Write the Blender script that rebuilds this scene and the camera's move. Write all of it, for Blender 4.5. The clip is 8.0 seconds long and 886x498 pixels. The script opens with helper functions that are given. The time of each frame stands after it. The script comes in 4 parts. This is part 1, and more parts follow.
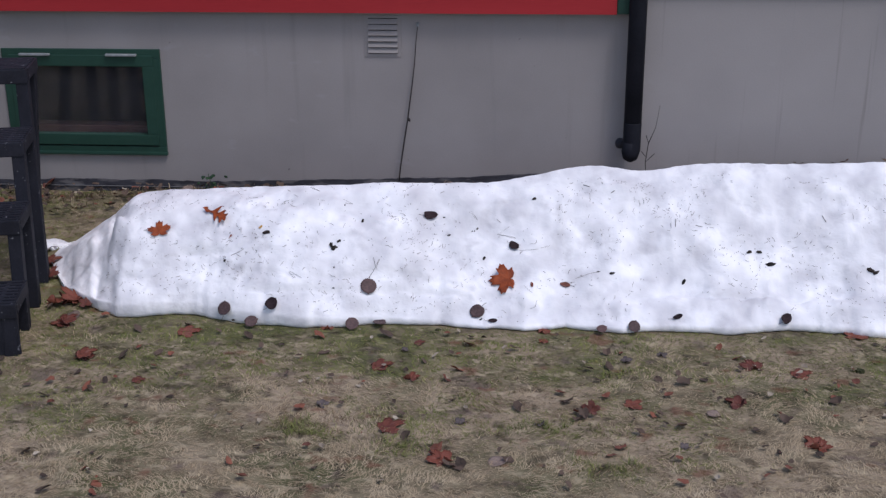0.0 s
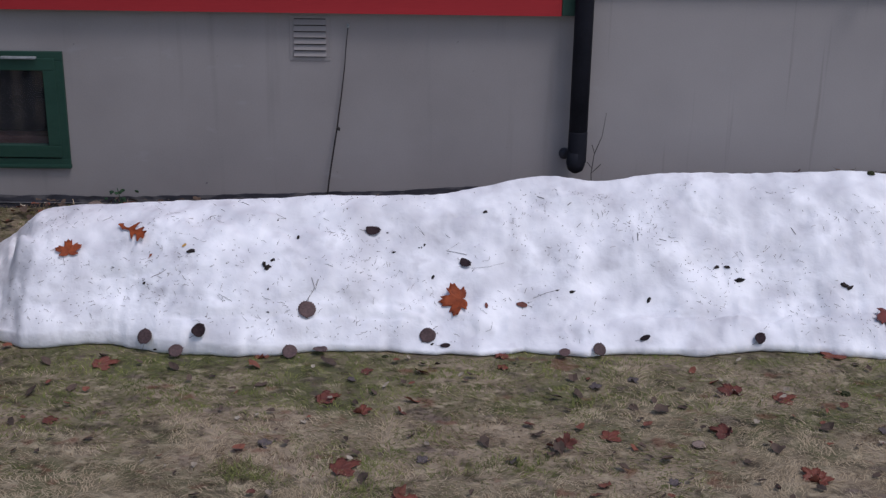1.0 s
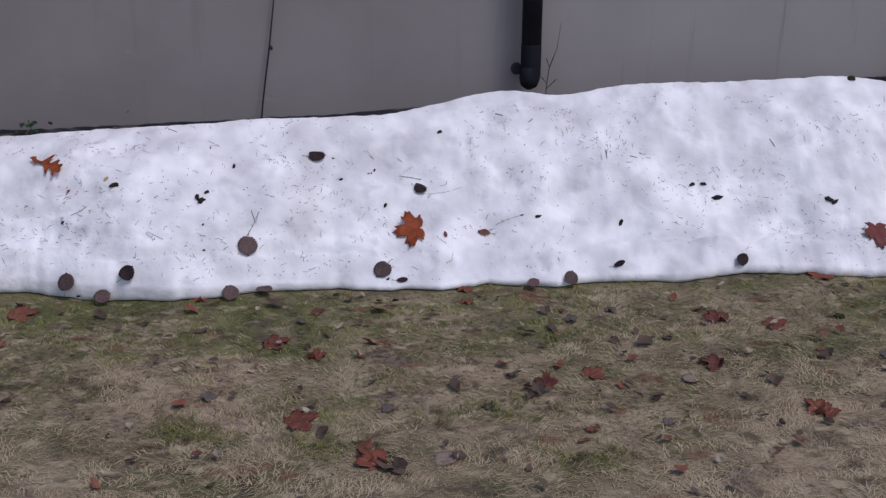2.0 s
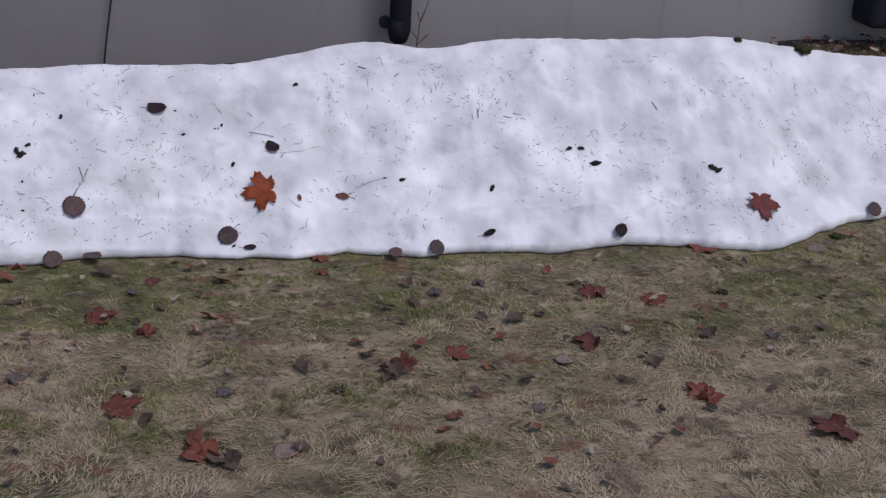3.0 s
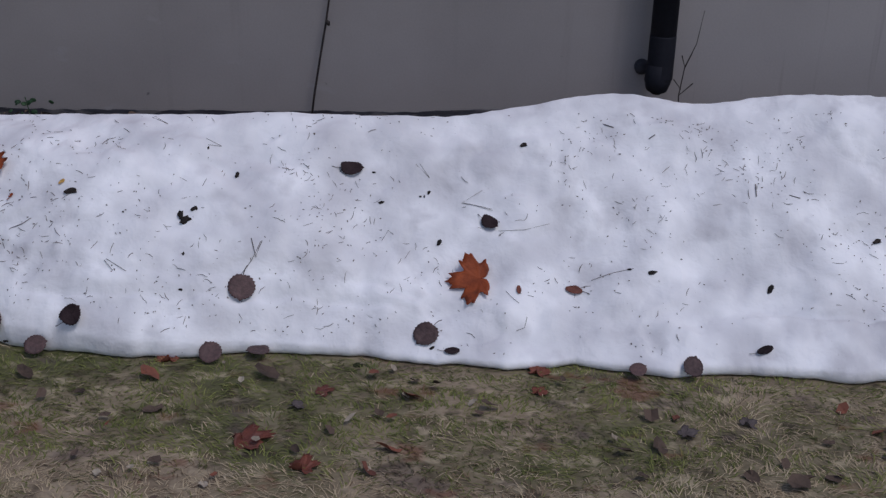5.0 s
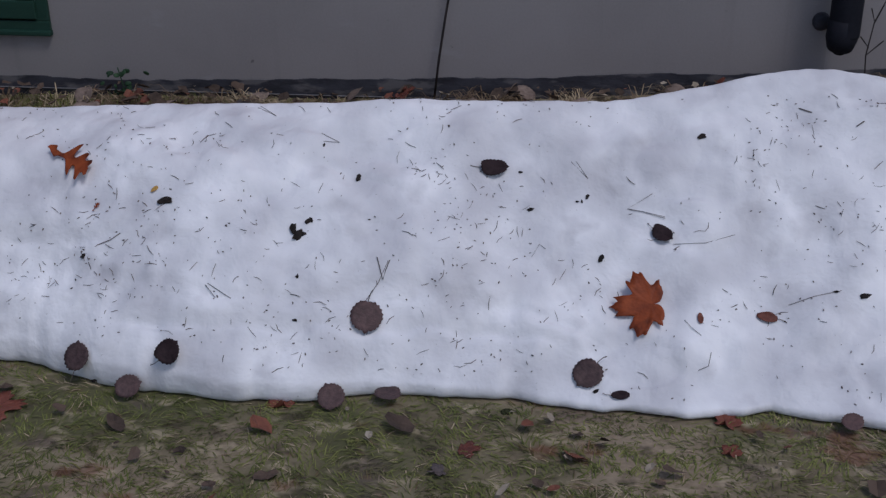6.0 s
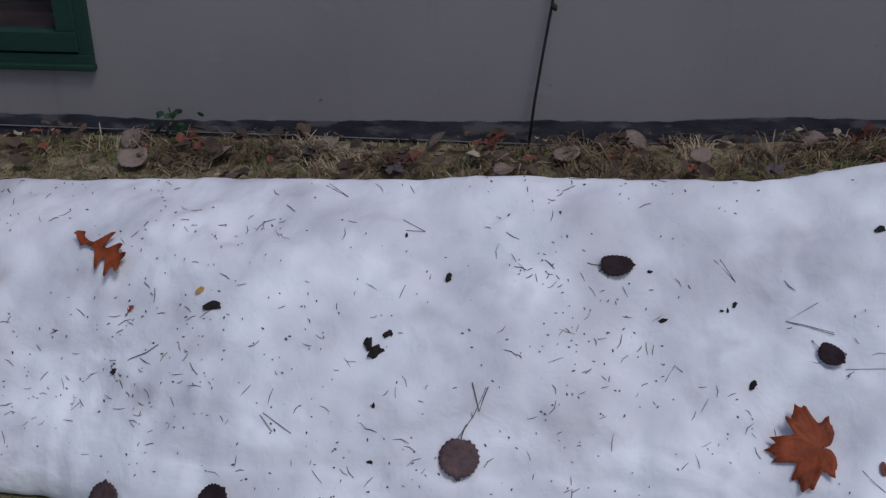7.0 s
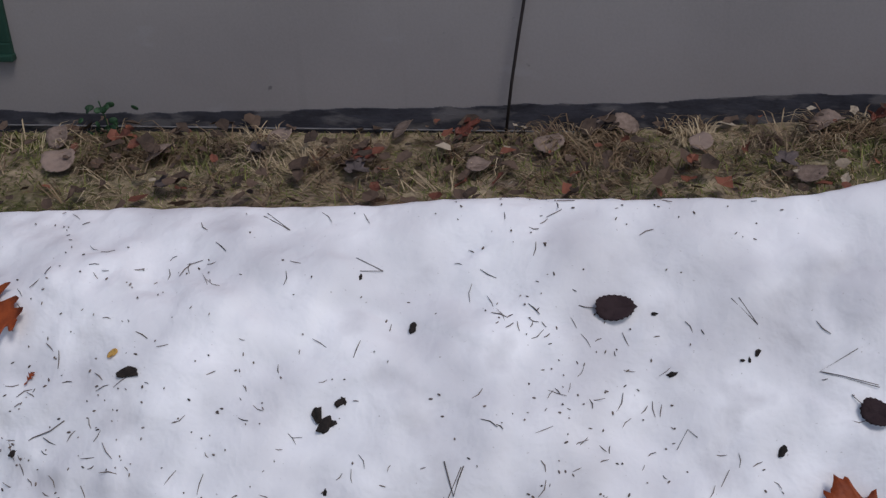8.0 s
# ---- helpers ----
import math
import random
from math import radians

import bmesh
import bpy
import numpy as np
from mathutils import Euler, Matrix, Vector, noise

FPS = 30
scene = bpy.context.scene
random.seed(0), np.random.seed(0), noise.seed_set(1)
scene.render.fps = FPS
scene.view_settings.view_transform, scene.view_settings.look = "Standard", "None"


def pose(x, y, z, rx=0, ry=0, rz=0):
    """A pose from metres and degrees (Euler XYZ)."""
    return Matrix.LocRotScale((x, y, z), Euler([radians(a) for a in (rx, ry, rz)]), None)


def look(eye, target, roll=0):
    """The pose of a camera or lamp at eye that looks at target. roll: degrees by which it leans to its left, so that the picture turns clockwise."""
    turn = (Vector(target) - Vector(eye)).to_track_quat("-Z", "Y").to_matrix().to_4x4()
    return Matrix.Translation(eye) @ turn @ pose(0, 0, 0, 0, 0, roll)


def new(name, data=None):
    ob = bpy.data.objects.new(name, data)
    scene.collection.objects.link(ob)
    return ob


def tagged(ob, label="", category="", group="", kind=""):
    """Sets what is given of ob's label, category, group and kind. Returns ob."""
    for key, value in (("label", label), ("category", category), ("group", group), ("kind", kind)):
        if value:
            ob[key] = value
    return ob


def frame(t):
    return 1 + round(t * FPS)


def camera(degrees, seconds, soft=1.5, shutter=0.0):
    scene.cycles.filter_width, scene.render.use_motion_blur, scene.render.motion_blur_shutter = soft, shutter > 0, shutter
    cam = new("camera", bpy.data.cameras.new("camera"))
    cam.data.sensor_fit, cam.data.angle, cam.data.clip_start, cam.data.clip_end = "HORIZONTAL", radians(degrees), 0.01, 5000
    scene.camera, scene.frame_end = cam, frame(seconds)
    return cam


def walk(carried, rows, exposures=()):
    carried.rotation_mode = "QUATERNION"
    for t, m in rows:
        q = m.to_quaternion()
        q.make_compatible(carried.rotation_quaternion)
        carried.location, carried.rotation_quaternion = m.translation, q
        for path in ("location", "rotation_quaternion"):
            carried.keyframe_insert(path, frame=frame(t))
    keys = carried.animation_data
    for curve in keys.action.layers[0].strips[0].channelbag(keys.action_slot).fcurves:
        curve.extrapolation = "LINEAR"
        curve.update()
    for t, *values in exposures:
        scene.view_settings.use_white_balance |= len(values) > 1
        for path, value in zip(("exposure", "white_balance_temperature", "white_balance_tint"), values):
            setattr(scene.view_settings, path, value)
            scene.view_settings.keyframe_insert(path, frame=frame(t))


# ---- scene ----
# camera and its walk
cam = camera(39.5, 8.0, soft=1.35)
PATH = [
    (0, (0.3419, -0.6532, 1.7999), (0.2117, 1.2232, 1.1200), -0.27),
    (0.5, (0.2322, -0.4734, 1.6979), (0.3025, 1.4311, 1.0913), 1.90),
    (0.6, (0.2108, -0.4348, 1.6893), (0.2164, 1.4527, 1.0280), -0.75),
    (1, (0.1254, -0.2804, 1.6551), (0.1743, 1.6111, 1.0070), 0.96),
    (1.2, (0.0866, -0.2027, 1.6196), (0.1101, 1.6981, 0.9980), 1.19),
    (2.3, (0.0513, 0.1664, 1.4603), (0.2851, 1.9949, 0.6845), 1.30),
    (2.5, (0.0767, 0.2248, 1.4228), (0.3446, 2.0674, 0.6927), 2.60),
    (3, (0.1510, 0.3749, 1.3678), (0.5090, 2.1785, 0.5811), 3.44),
    (3.5, (0.1967, 0.5193, 1.3478), (0.5278, 2.3470, 0.6061), 2.82),
    (4, (0.3107, 0.6743, 1.2339), (0.5198, 2.5122, 0.4736), 5.61),
    (4.5, (0.3486, 0.8910, 1.2023), (0.4477, 2.7438, 0.4557), 3.58),
    (5, (0.2547, 1.1212, 1.2232), (0.2183, 2.9732, 0.4690), 1.97),
    (5.2, (0.2287, 1.2126, 1.2271), (0.1335, 3.0562, 0.4577), 1.59),
    (6.3, (0.0753, 1.7602, 1.2085), (-0.1327, 3.5405, 0.3213), -0.80),
    (6.5, (0.0367, 1.8556, 1.2084), (-0.1758, 3.6382, 0.3268), -1.07),
    (7, (0.0110, 2.0949, 1.2016), (-0.2942, 3.8577, 0.3076), -1.57),
    (7.5, (-0.0001, 2.2749, 1.1828), (-0.3120, 4.0226, 0.2617), -1.62),
    (8, (-0.0152, 2.4495, 1.1689), (-0.2909, 4.1727, 0.1918), -3.00),
]
EXPOSURES = [(0, 0.3, 6220, 17), (0.5, 0.12, 6220, 18), (1, 0.06, 6220, 18), (2.5, -0.05, 6300, 20), (3.5, -0.15, 6280, 20), (4.5, -0.28, 6200, 18), (6.5, -0.48, 6000, 15), (7.5, -0.45, 6150, 14), (8, -0.15, 6450, 14)]
walk(cam, [(t, look(eye, target, roll)) for t, eye, target, roll in PATH], EXPOSURES)

# overcast daylight
world = bpy.data.worlds.new("overcast_sky")
world.use_nodes = True
scene.world = world
wn = world.node_tree
sky = wn.nodes.new("ShaderNodeTexSky")
sky.sky_type = "NISHITA"
sky.sun_disc = False
sky.sun_elevation = radians(55)
sky.sun_rotation = radians(140)
sky.air_density, sky.dust_density, sky.ozone_density = 1.0, 1.5, 1.0
wn.links.new(sky.outputs[0], wn.nodes["Background"].inputs[0])
wn.nodes["Background"].inputs[1].default_value = 0.11
sun = new("sun", bpy.data.lights.new("sun", "SUN"))
sun.data.energy = 1.25
sun.data.angle = radians(16)
sun.data.color = (1.0, 0.97, 0.94)
sun.matrix_world = look((0, 0, 0), (-0.5, 0.48, -1.25))


# the lie of the land, as plain functions
def lattice(x, y, seed):
    """Smooth random values from 0 to 1 over the plane."""
    x, y = np.asarray(x, float), np.asarray(y, float)
    xi, yi = np.floor(x), np.floor(y)
    fx, fy = x - xi, y - yi
    fx, fy = fx * fx * (3 - 2 * fx), fy * fy * (3 - 2 * fy)

    def corner(a, b):
        v = np.sin(a * 127.1 + b * 311.7 + seed * 74.7) * 43758.5453
        return v - np.floor(v)

    low = corner(xi, yi) * (1 - fx) + corner(xi + 1, yi) * fx
    high = corner(xi, yi + 1) * (1 - fx) + corner(xi + 1, yi + 1) * fx
    return low * (1 - fy) + high * fy


def lumps(x, y, size, seed):
    """Two octaves of lattice noise, from about -1 to 1."""
    return (lattice(np.asarray(x) / size, np.asarray(y) / size, seed) - 0.5) * 1.4 + (lattice(np.asarray(x) / size * 2.1 + 7.3, np.asarray(y) / size * 2.1, seed + 1) - 0.5) * 0.7


WALL_Y = 4.9


def ground_z(x, y):
    """The lawn: flat towards the camera, rising to the house."""
    a = np.clip((np.asarray(y, float) - 3.5) / 1.3, 0, 1)
    a = a * a * (3 - 2 * a)
    rise = np.interp(x, [-2.5, -1.75, -0.6, 0.1, 1.2, 2.5, 4.0], [0.045, 0.055, 0.068, 0.09, 0.17, 0.26, 0.28])
    return a * rise + 0.009 * lumps(x, y, 0.45, 3) + 0.004 * lumps(x, y, 0.09, 5)


FRONT_X = [-1.62, -1.44, -1.29, -1.165, -0.872, -0.718, -0.575, -0.403, -0.142, 0.04, 0.23, 0.371, 0.5, 0.691, 0.83, 1.069, 1.306, 1.404, 1.684, 1.78, 1.948, 2.103, 2.5, 2.9, 3.15, 3.3]
FRONT_Y = [4.011, 3.698, 3.566, 3.474, 3.513, 3.456, 3.43, 3.414, 3.467, 3.468, 3.452, 3.435, 3.477, 3.428, 3.474, 3.436, 3.489, 3.484, 3.432, 3.453, 3.564, 3.629, 3.71, 3.82, 3.98, 4.2]
CREST_X = [-1.62, -1.495, -1.39, -1.277, -1.205, -1.053, -0.83, -0.629, -0.457, -0.176, 0.024, 0.274, 0.413, 0.562, 0.652, 0.81, 1.008, 1.236, 1.513, 1.74, 1.998, 2.387, 2.8, 3.1, 3.3]
CREST_Z = [0.024, 0.106, 0.187, 0.268, 0.343, 0.373, 0.386, 0.396, 0.402, 0.415, 0.412, 0.421, 0.446, 0.465, 0.466, 0.442, 0.477, 0.480, 0.486, 0.496, 0.46, 0.425, 0.31, 0.16, 0.05]
SLOPE_P = [0.05, 0.13, 0.24, 0.36, 0.50, 0.65, 0.80, 0.90, 1.0]
SLOPE_X = [-0.6, -0.22, 0.22, 1.0]
SLOPE_F = [(0.23, 0.13, 0.08, 0.10), (0.33, 0.24, 0.15, 0.17), (0.44, 0.38, 0.25, 0.22), (0.58, 0.54, 0.34, 0.35), (0.74, 0.66, 0.50, 0.52), (0.88, 0.78, 0.68, 0.69), (0.945, 0.88, 0.86, 0.86), (0.975, 0.945, 0.94, 0.94), (1, 1, 1, 1)]
BACK = [(0.06, 0.955), (0.15, 0.85), (0.3, 0.66), (0.5, 0.42), (0.75, 0.15), (1.0, -0.03)]
# sagged cracks across the crust: places along x, places along y, depth
CRACKS = [([-0.70, -0.481, -0.335, -0.154, -0.008, 0.14], [3.510, 3.501, 3.514, 3.544, 3.561, 3.547], 0.006), ([-0.98, -0.862, -0.787, -0.743, -0.69], [3.658, 3.650, 3.639, 3.634, 3.652], 0.006), ([0.30, 0.386, 0.47], [3.700, 3.701, 3.738], 0.005), ([0.95, 1.1, 1.25, 1.4], [3.60, 3.585, 3.60, 3.59], 0.006)]
N_U = 200


def eased(x, xs, ys):
    """A smooth curve near the corners of a line: the mean of five close samples."""
    return sum(np.interp(x + d, xs, ys) for d in (-0.05, -0.025, 0.0, 0.025, 0.05)) / 5


def snow_columns(x):
    """For each x, the bank's outline from under its front lip over the crest to its back: two arrays, y and z."""
    x = np.atleast_1d(np.asarray(x, float))
    yf = 0.008 + (eased(x, FRONT_X, FRONT_Y) + np.interp(x, FRONT_X, FRONT_Y)) / 2 + 0.009 * lumps(x, 0 * x, 0.05, 11) + 0.006 * lumps(x, 0 * x, 0.14, 13)
    zc = eased(x, CREST_X, CREST_Z)
    yc = np.interp(x, [-1.62, -1.2, -1.0, -0.4, 0.25, 0.6, 2.2, 3.3], [4.12, 3.95, 3.915, 3.905, 3.945, 4.03, 4.03, 4.28])
    yb = np.interp(x, [-1.62, -1.2, 0.3, 0.9, 2.6, 3.3], [4.22, 4.36, 4.42, 4.58, 4.6, 4.36])
    g = ground_z(x, yf)
    lip = np.clip(zc / 0.3, 0.2, 1)
    ys = [yf + 0.08, yf + 0.040, yf + 0.018, yf + 0.001, yf + 0.002]
    rim = np.interp(x, [-0.6, -0.2, 0.2, 1.0], [0.036, 0.016, 0.004, 0.014])
    zs = [g - 0.03, g - 0.004, g, g + 0.005, g + 0.014 + rim * lip]
    for p, row in zip(SLOPE_P, SLOPE_F):
        f = np.interp(x, SLOPE_X, row)
        ys.append(yf + p * (yc - yf))
        zs.append(g + f * (zc - g))
    for q, f in BACK:
        y = yc + q * (yb - yc)
        ys.append(y)
        zs.append(ground_z(x, y) + f * (zc - ground_z(x, y)))
    ys, zs = np.array(ys), np.array(zs)
    k = np.arange(len(ys))
    u = np.concatenate([np.linspace(0, 4, 16)[:-1], np.linspace(4, len(ys) - 1, N_U - 15)])
    i = np.minimum(u.astype(int), len(ys) - 2)
    f = (u - i)[:, None]
    Y, Z = ys[i] * (1 - f) + ys[i + 1] * f, zs[i] * (1 - f) + zs[i + 1] * f
    for _ in range(5):
        Y[1:-1] = (Y[:-2] + 2 * Y[1:-1] + Y[2:]) / 4
        Z[1:-1] = (Z[:-2] + 2 * Z[1:-1] + Z[2:]) / 4
    X = np.broadcast_to(x, Y.shape)
    soft = np.clip((u - 4) / 2.0, 0, 1)[:, None] * np.clip((len(ys) - 1 - u) / 2.0, 0, 1)[:, None] * np.clip(zc / 0.3, 0.15, 1)
    edge = np.clip((-1.08 - X) / 0.14, 0, 1)
    cleft = np.clip(1 - np.abs(lumps(X + 0.25 * Y, 0.22 * Y + 0.3 * X, 0.085, 29)) * 2.2, 0, 1) ** 2
    d = 0.020 * lumps(X + 0.3 * Y, Y * 1.3, 0.17, 21) + 0.013 * lumps(X, Y * 1.2, 0.075, 23) + edge * (0.035 * lumps(X + 0.5 * Y, 0.5 * Y, 0.075, 33) - 0.05 * cleft)
    # a crust that has sagged in low steps
    shelf = np.clip((Y - yf) / 0.13 + 0.25 * lumps(X, Y, 0.3, 35), 0, 2)
    rise = np.clip((shelf - 0.80) / 0.10, 0, 1)
    d = d + 0.007 * rise * rise * (3 - 2 * rise) * np.clip((0.45 - X) / 0.3, 0, 1) * np.exp(-((shelf - 0.9) / 0.5) ** 2)
    level = 2.6 * lumps(X + 0.2 * Y, Y * 1.7, 0.36, 37)
    part_way = level - np.floor(level)
    drop = np.clip((part_way - 0.86) / 0.14, 0, 1)
    d = d + 0.009 * (drop * drop * (3 - 2 * drop) - part_way) * np.clip(lattice(X / 0.3, Y / 0.2, 39) * 2 - 0.5, 0, 1)
    d = d - 0.012 * np.clip(lattice(X / 0.16, Y / 0.13, 31) - 0.62, 0, 1) * 2
    for xs, ys_, depth in CRACKS:
        line = np.interp(X, xs, ys_) + 0.004 * lumps(X, 0 * X, 0.06, 45)
        inside = np.clip((X - xs[0]) / 0.03, 0, 1) * np.clip((xs[-1] - X) / 0.03, 0, 1)
        away = Y - line
        d = d + inside * depth * (np.exp(-((away - 0.014) / 0.016) ** 2) - 1.3 * np.exp(-((away + 0.003) / 0.008) ** 2))
    near_crest = np.clip(1 - np.abs(Y - yc) / 0.10, 0, 1)
    return X, Y, Z + (d * (1 - 0.88 * near_crest) + 0.0030 * lumps(X, Y, 0.028, 27)) * soft


def snow_at(x, y):
    """Height of the snow at a place."""
    _, Y, Z = snow_columns([x])
    return float(np.interp(y, Y[12:, 0], Z[12:, 0]))


def snow_frame(x, y, e=0.02):
    """Place and upward normal on the snow."""
    dx = (snow_at(x + e, y) - snow_at(x - e, y)) / (2 * e)
    dy = (snow_at(x, y + e) - snow_at(x, y - e)) / (2 * e)
    dx, dy, mid = max(-0.3, min(dx, 0.3)), min(dy, 1.15), snow_at(x, y)
    high = max(mid, (snow_at(x + e, y) + snow_at(x - e, y)) / 2, (snow_at(x, y + e) + snow_at(x, y - e)) / 2)
    return Vector((x, y, min(high, mid + 0.004))), Vector((-dx, -dy, 1)).normalized()


# materials
def surface(name, stops, scale=8.0, rough=0.8, bump=0.2, grain=120.0, stretch=(1, 1, 1), spread=0.0, island=False, metal=0.0, spec=0.3, translucent=0.0, relief=0.004):
    """A procedural paint: colours along a ramp, driven by coarse and fine noise, with fine relief."""
    m = bpy.data.materials.new(name)
    m.use_nodes = True
    t = m.node_tree
    n, link = t.nodes, t.links
    b = n["Principled BSDF"]
    geo = n.new("ShaderNodeTexCoord")
    mp = n.new("ShaderNodeMapping")
    mp.inputs["Scale"].default_value = stretch
    link.new(geo.outputs["Object"], mp.inputs[0])
    coarse = n.new("ShaderNodeTexNoise")
    coarse.inputs["Scale"].default_value = scale
    coarse.inputs["Detail"].default_value = 5
    fine = n.new("ShaderNodeTexNoise")
    fine.inputs["Scale"].default_value = grain
    fine.inputs["Detail"].default_value = 3
    link.new(mp.outputs[0], coarse.inputs[0])
    link.new(mp.outputs[0], fine.inputs[0])
    mix = n.new("ShaderNodeMath")
    mix.operation = "MULTIPLY_ADD"
    link.new(fine.outputs[0], mix.inputs[0])
    mix.inputs[1].default_value = 0.35
    link.new(coarse.outputs[0], mix.inputs[2])
    value = mix
    if spread:
        info = n.new("ShaderNodeNewGeometry" if island else "ShaderNodeObjectInfo")
        add = n.new("ShaderNodeMath")
        add.operation = "MULTIPLY_ADD"
        link.new(info.outputs["Random Per Island" if island else "Random"], add.inputs[0])
        add.inputs[1].default_value = spread
        link.new(mix.outputs[0], add.inputs[2])
        sub = n.new("ShaderNodeMath")
        sub.operation = "SUBTRACT"
        link.new(add.outputs[0], sub.inputs[0])
        sub.inputs[1].default_value = spread / 2
        value = sub
    ramp = n.new("ShaderNodeValToRGB")
    els = ramp.color_ramp.elements
    while len(els) < len(stops):
        els.new(0.5)
    for e, (p, c) in zip(els, stops):
        e.position, e.color = p, (*c, 1)
    link.new(value.outputs[0], ramp.inputs[0])
    link.new(ramp.outputs[0], b.inputs["Base Color"])
    b.inputs["Roughness"].default_value = rough
    b.inputs["Metallic"].default_value = metal
    b.inputs["Specular IOR Level"].default_value = spec
    if bump:
        bp = n.new("ShaderNodeBump")
        bp.inputs["Strength"].default_value = bump
        bp.inputs["Distance"].default_value = relief
        link.new(value.outputs[0] if not spread else mix.outputs[0], bp.inputs["Height"])
        link.new(bp.outputs[0], b.inputs["Normal"])
    if translucent:
        tr = n.new("ShaderNodeBsdfTranslucent")
        link.new(ramp.outputs[0], tr.inputs[0])
        ms = n.new("ShaderNodeMixShader")
        ms.inputs[0].default_value = translucent
        link.new(b.outputs[0], ms.inputs[1])
        link.new(tr.outputs[0], ms.inputs[2])
        link.new(ms.outputs[0], n["Material Output"].inputs[0])
    return m


def mixed_in(m, colour, scale, lo, hi, stretch=(1, 1, 1), amount=1.0, offset=0.0):
    """Stains of another colour where a noise is high."""
    n, link = m.node_tree.nodes, m.node_tree.links
    b = n["Principled BSDF"]
    old = b.inputs["Base Color"].links[0].from_socket
    tc, mp, ns, mr, mx = (n.new("ShaderNode" + k) for k in ("TexCoord", "Mapping", "TexNoise", "MapRange", "MixRGB"))
    mp.inputs["Scale"].default_value = stretch
    mp.inputs["Location"].default_value = (offset, offset * 0.7, offset * 1.3)
    link.new(tc.outputs["Object"], mp.inputs[0])
    link.new(mp.outputs[0], ns.inputs[0])
    ns.inputs["Scale"].default_value = scale
    ns.inputs["Detail"].default_value = 6
    link.new(ns.outputs[0], mr.inputs[0])
    mr.inputs[1].default_value, mr.inputs[2].default_value, mr.inputs[4].default_value = lo, hi, amount
    link.new(mr.outputs[0], mx.inputs[0])
    link.new(old, mx.inputs[1])
    mx.inputs[2].default_value = (*colour, 1)
    link.new(mx.outputs[0], b.inputs["Base Color"])
    return m


M_PLASTER = surface("grey_plaster", [(0.3, (0.226, 0.210, 0.202)), (0.95, (0.296, 0.277, 0.267))], 2.2, 0.9, 0.2, 160, spec=0.15)
mixed_in(M_PLASTER, (0.13, 0.122, 0.122), 1.0, 0.60, 0.85, (12, 1, 0.7), 0.45, 3.0)
mixed_in(M_PLASTER, (0.34, 0.33, 0.33), 7.0, 0.68, 0.78, (1, 1, 2), 0.3, 8.0)
mixed_in(M_PLASTER, (0.10, 0.095, 0.095), 24.0, 0.745, 0.79, (1, 1, 1), 0.7, 15.0)
M_NEWER = surface("lighter_grey_plaster", [(0.3, (0.265, 0.249, 0.240)), (0.95, (0.335, 0.315, 0.304))], 2.0, 0.9, 0.2, 160, spec=0.15)
mixed_in(M_NEWER, (0.13, 0.115, 0.11), 1.0, 0.63, 0.80, (26, 1, 0.9), 0.6, 3.0)
mixed_in(M_NEWER, (0.36, 0.35, 0.35), 6.0, 0.66, 0.78, (1, 1, 2), 0.3, 8.0)
M_BITUMEN = surface("black_bitumen", [(0.3, (0.012, 0.012, 0.016)), (0.8, (0.05, 0.05, 0.06))], 14, 0.7, 0.7, 90, stretch=(1, 1, 3))
mixed_in(M_BITUMEN, (0.15, 0.142, 0.14), 9.0, 0.53, 0.62, (1, 1, 3), 0.75, 6.0)
M_CHALK = surface("flaking_plaster", [(0.3, (0.08, 0.08, 0.085)), (0.8, (0.20, 0.197, 0.2))], 20, 0.95, 0.6, 90)
M_RED = surface("red_board_paint", [(0.3, (0.27, 0.013, 0.016)), (0.8, (0.36, 0.022, 0.026))], 3, 0.6, 0.25, 60, stretch=(0.2, 1, 3), spread=0.15)
M_GREEN = surface("dark_green_paint", [(0.3, (0.007, 0.030, 0.020)), (0.8, (0.016, 0.052, 0.036))], 5, 0.5, 0.25, 70, stretch=(0.4, 1, 1))
# coats the pipe; also the painted shade under the boards and in the vent
M_BLACK_PIPE_AND_SHADE = surface("black_pipe_coating_and_shade", [(0.3, (0.005, 0.0055, 0.008)), (0.85, (0.016, 0.017, 0.023))], 6, 0.65, 0.2, 90, spec=0.12)
M_BLACK_PLASTIC = surface("worn_black_plastic", [(0.3, (0.005, 0.0055, 0.008)), (0.85, (0.022, 0.023, 0.032))], 9, 0.65, 0.3, 120, spec=0.2)
mixed_in(M_BLACK_PLASTIC, (0.22, 0.22, 0.24), 60.0, 0.66, 0.72, (1, 1, 1), 0.7, 2.0)
M_HINGE = surface("weathered_hinge", [(0.3, (0.12, 0.14, 0.14)), (0.8, (0.26, 0.28, 0.28))], 30, 0.6, 0.3)
M_WIRE = surface("dark_wire", [(0.3, (0.008, 0.007, 0.007)), (0.8, (0.03, 0.024, 0.022))], 40, 0.6, 0.3)
M_METAL = surface("dull_zinc", [(0.3, (0.35, 0.36, 0.37)), (0.8, (0.55, 0.56, 0.57))], 30, 0.45, 0.2, metal=0.8)
# near-black base colour stands in for the unlit cellar
M_ROOM = surface("cellar_room_painted_dark", [(0.3, (0.014, 0.014, 0.018)), (0.8, (0.022, 0.021, 0.025))], 3, 0.9, 0.0)
M_SILL = surface("brown_inner_sill", [(0.3, (0.07, 0.03, 0.028)), (0.8, (0.14, 0.07, 0.065))], 7, 0.7, 0.1)
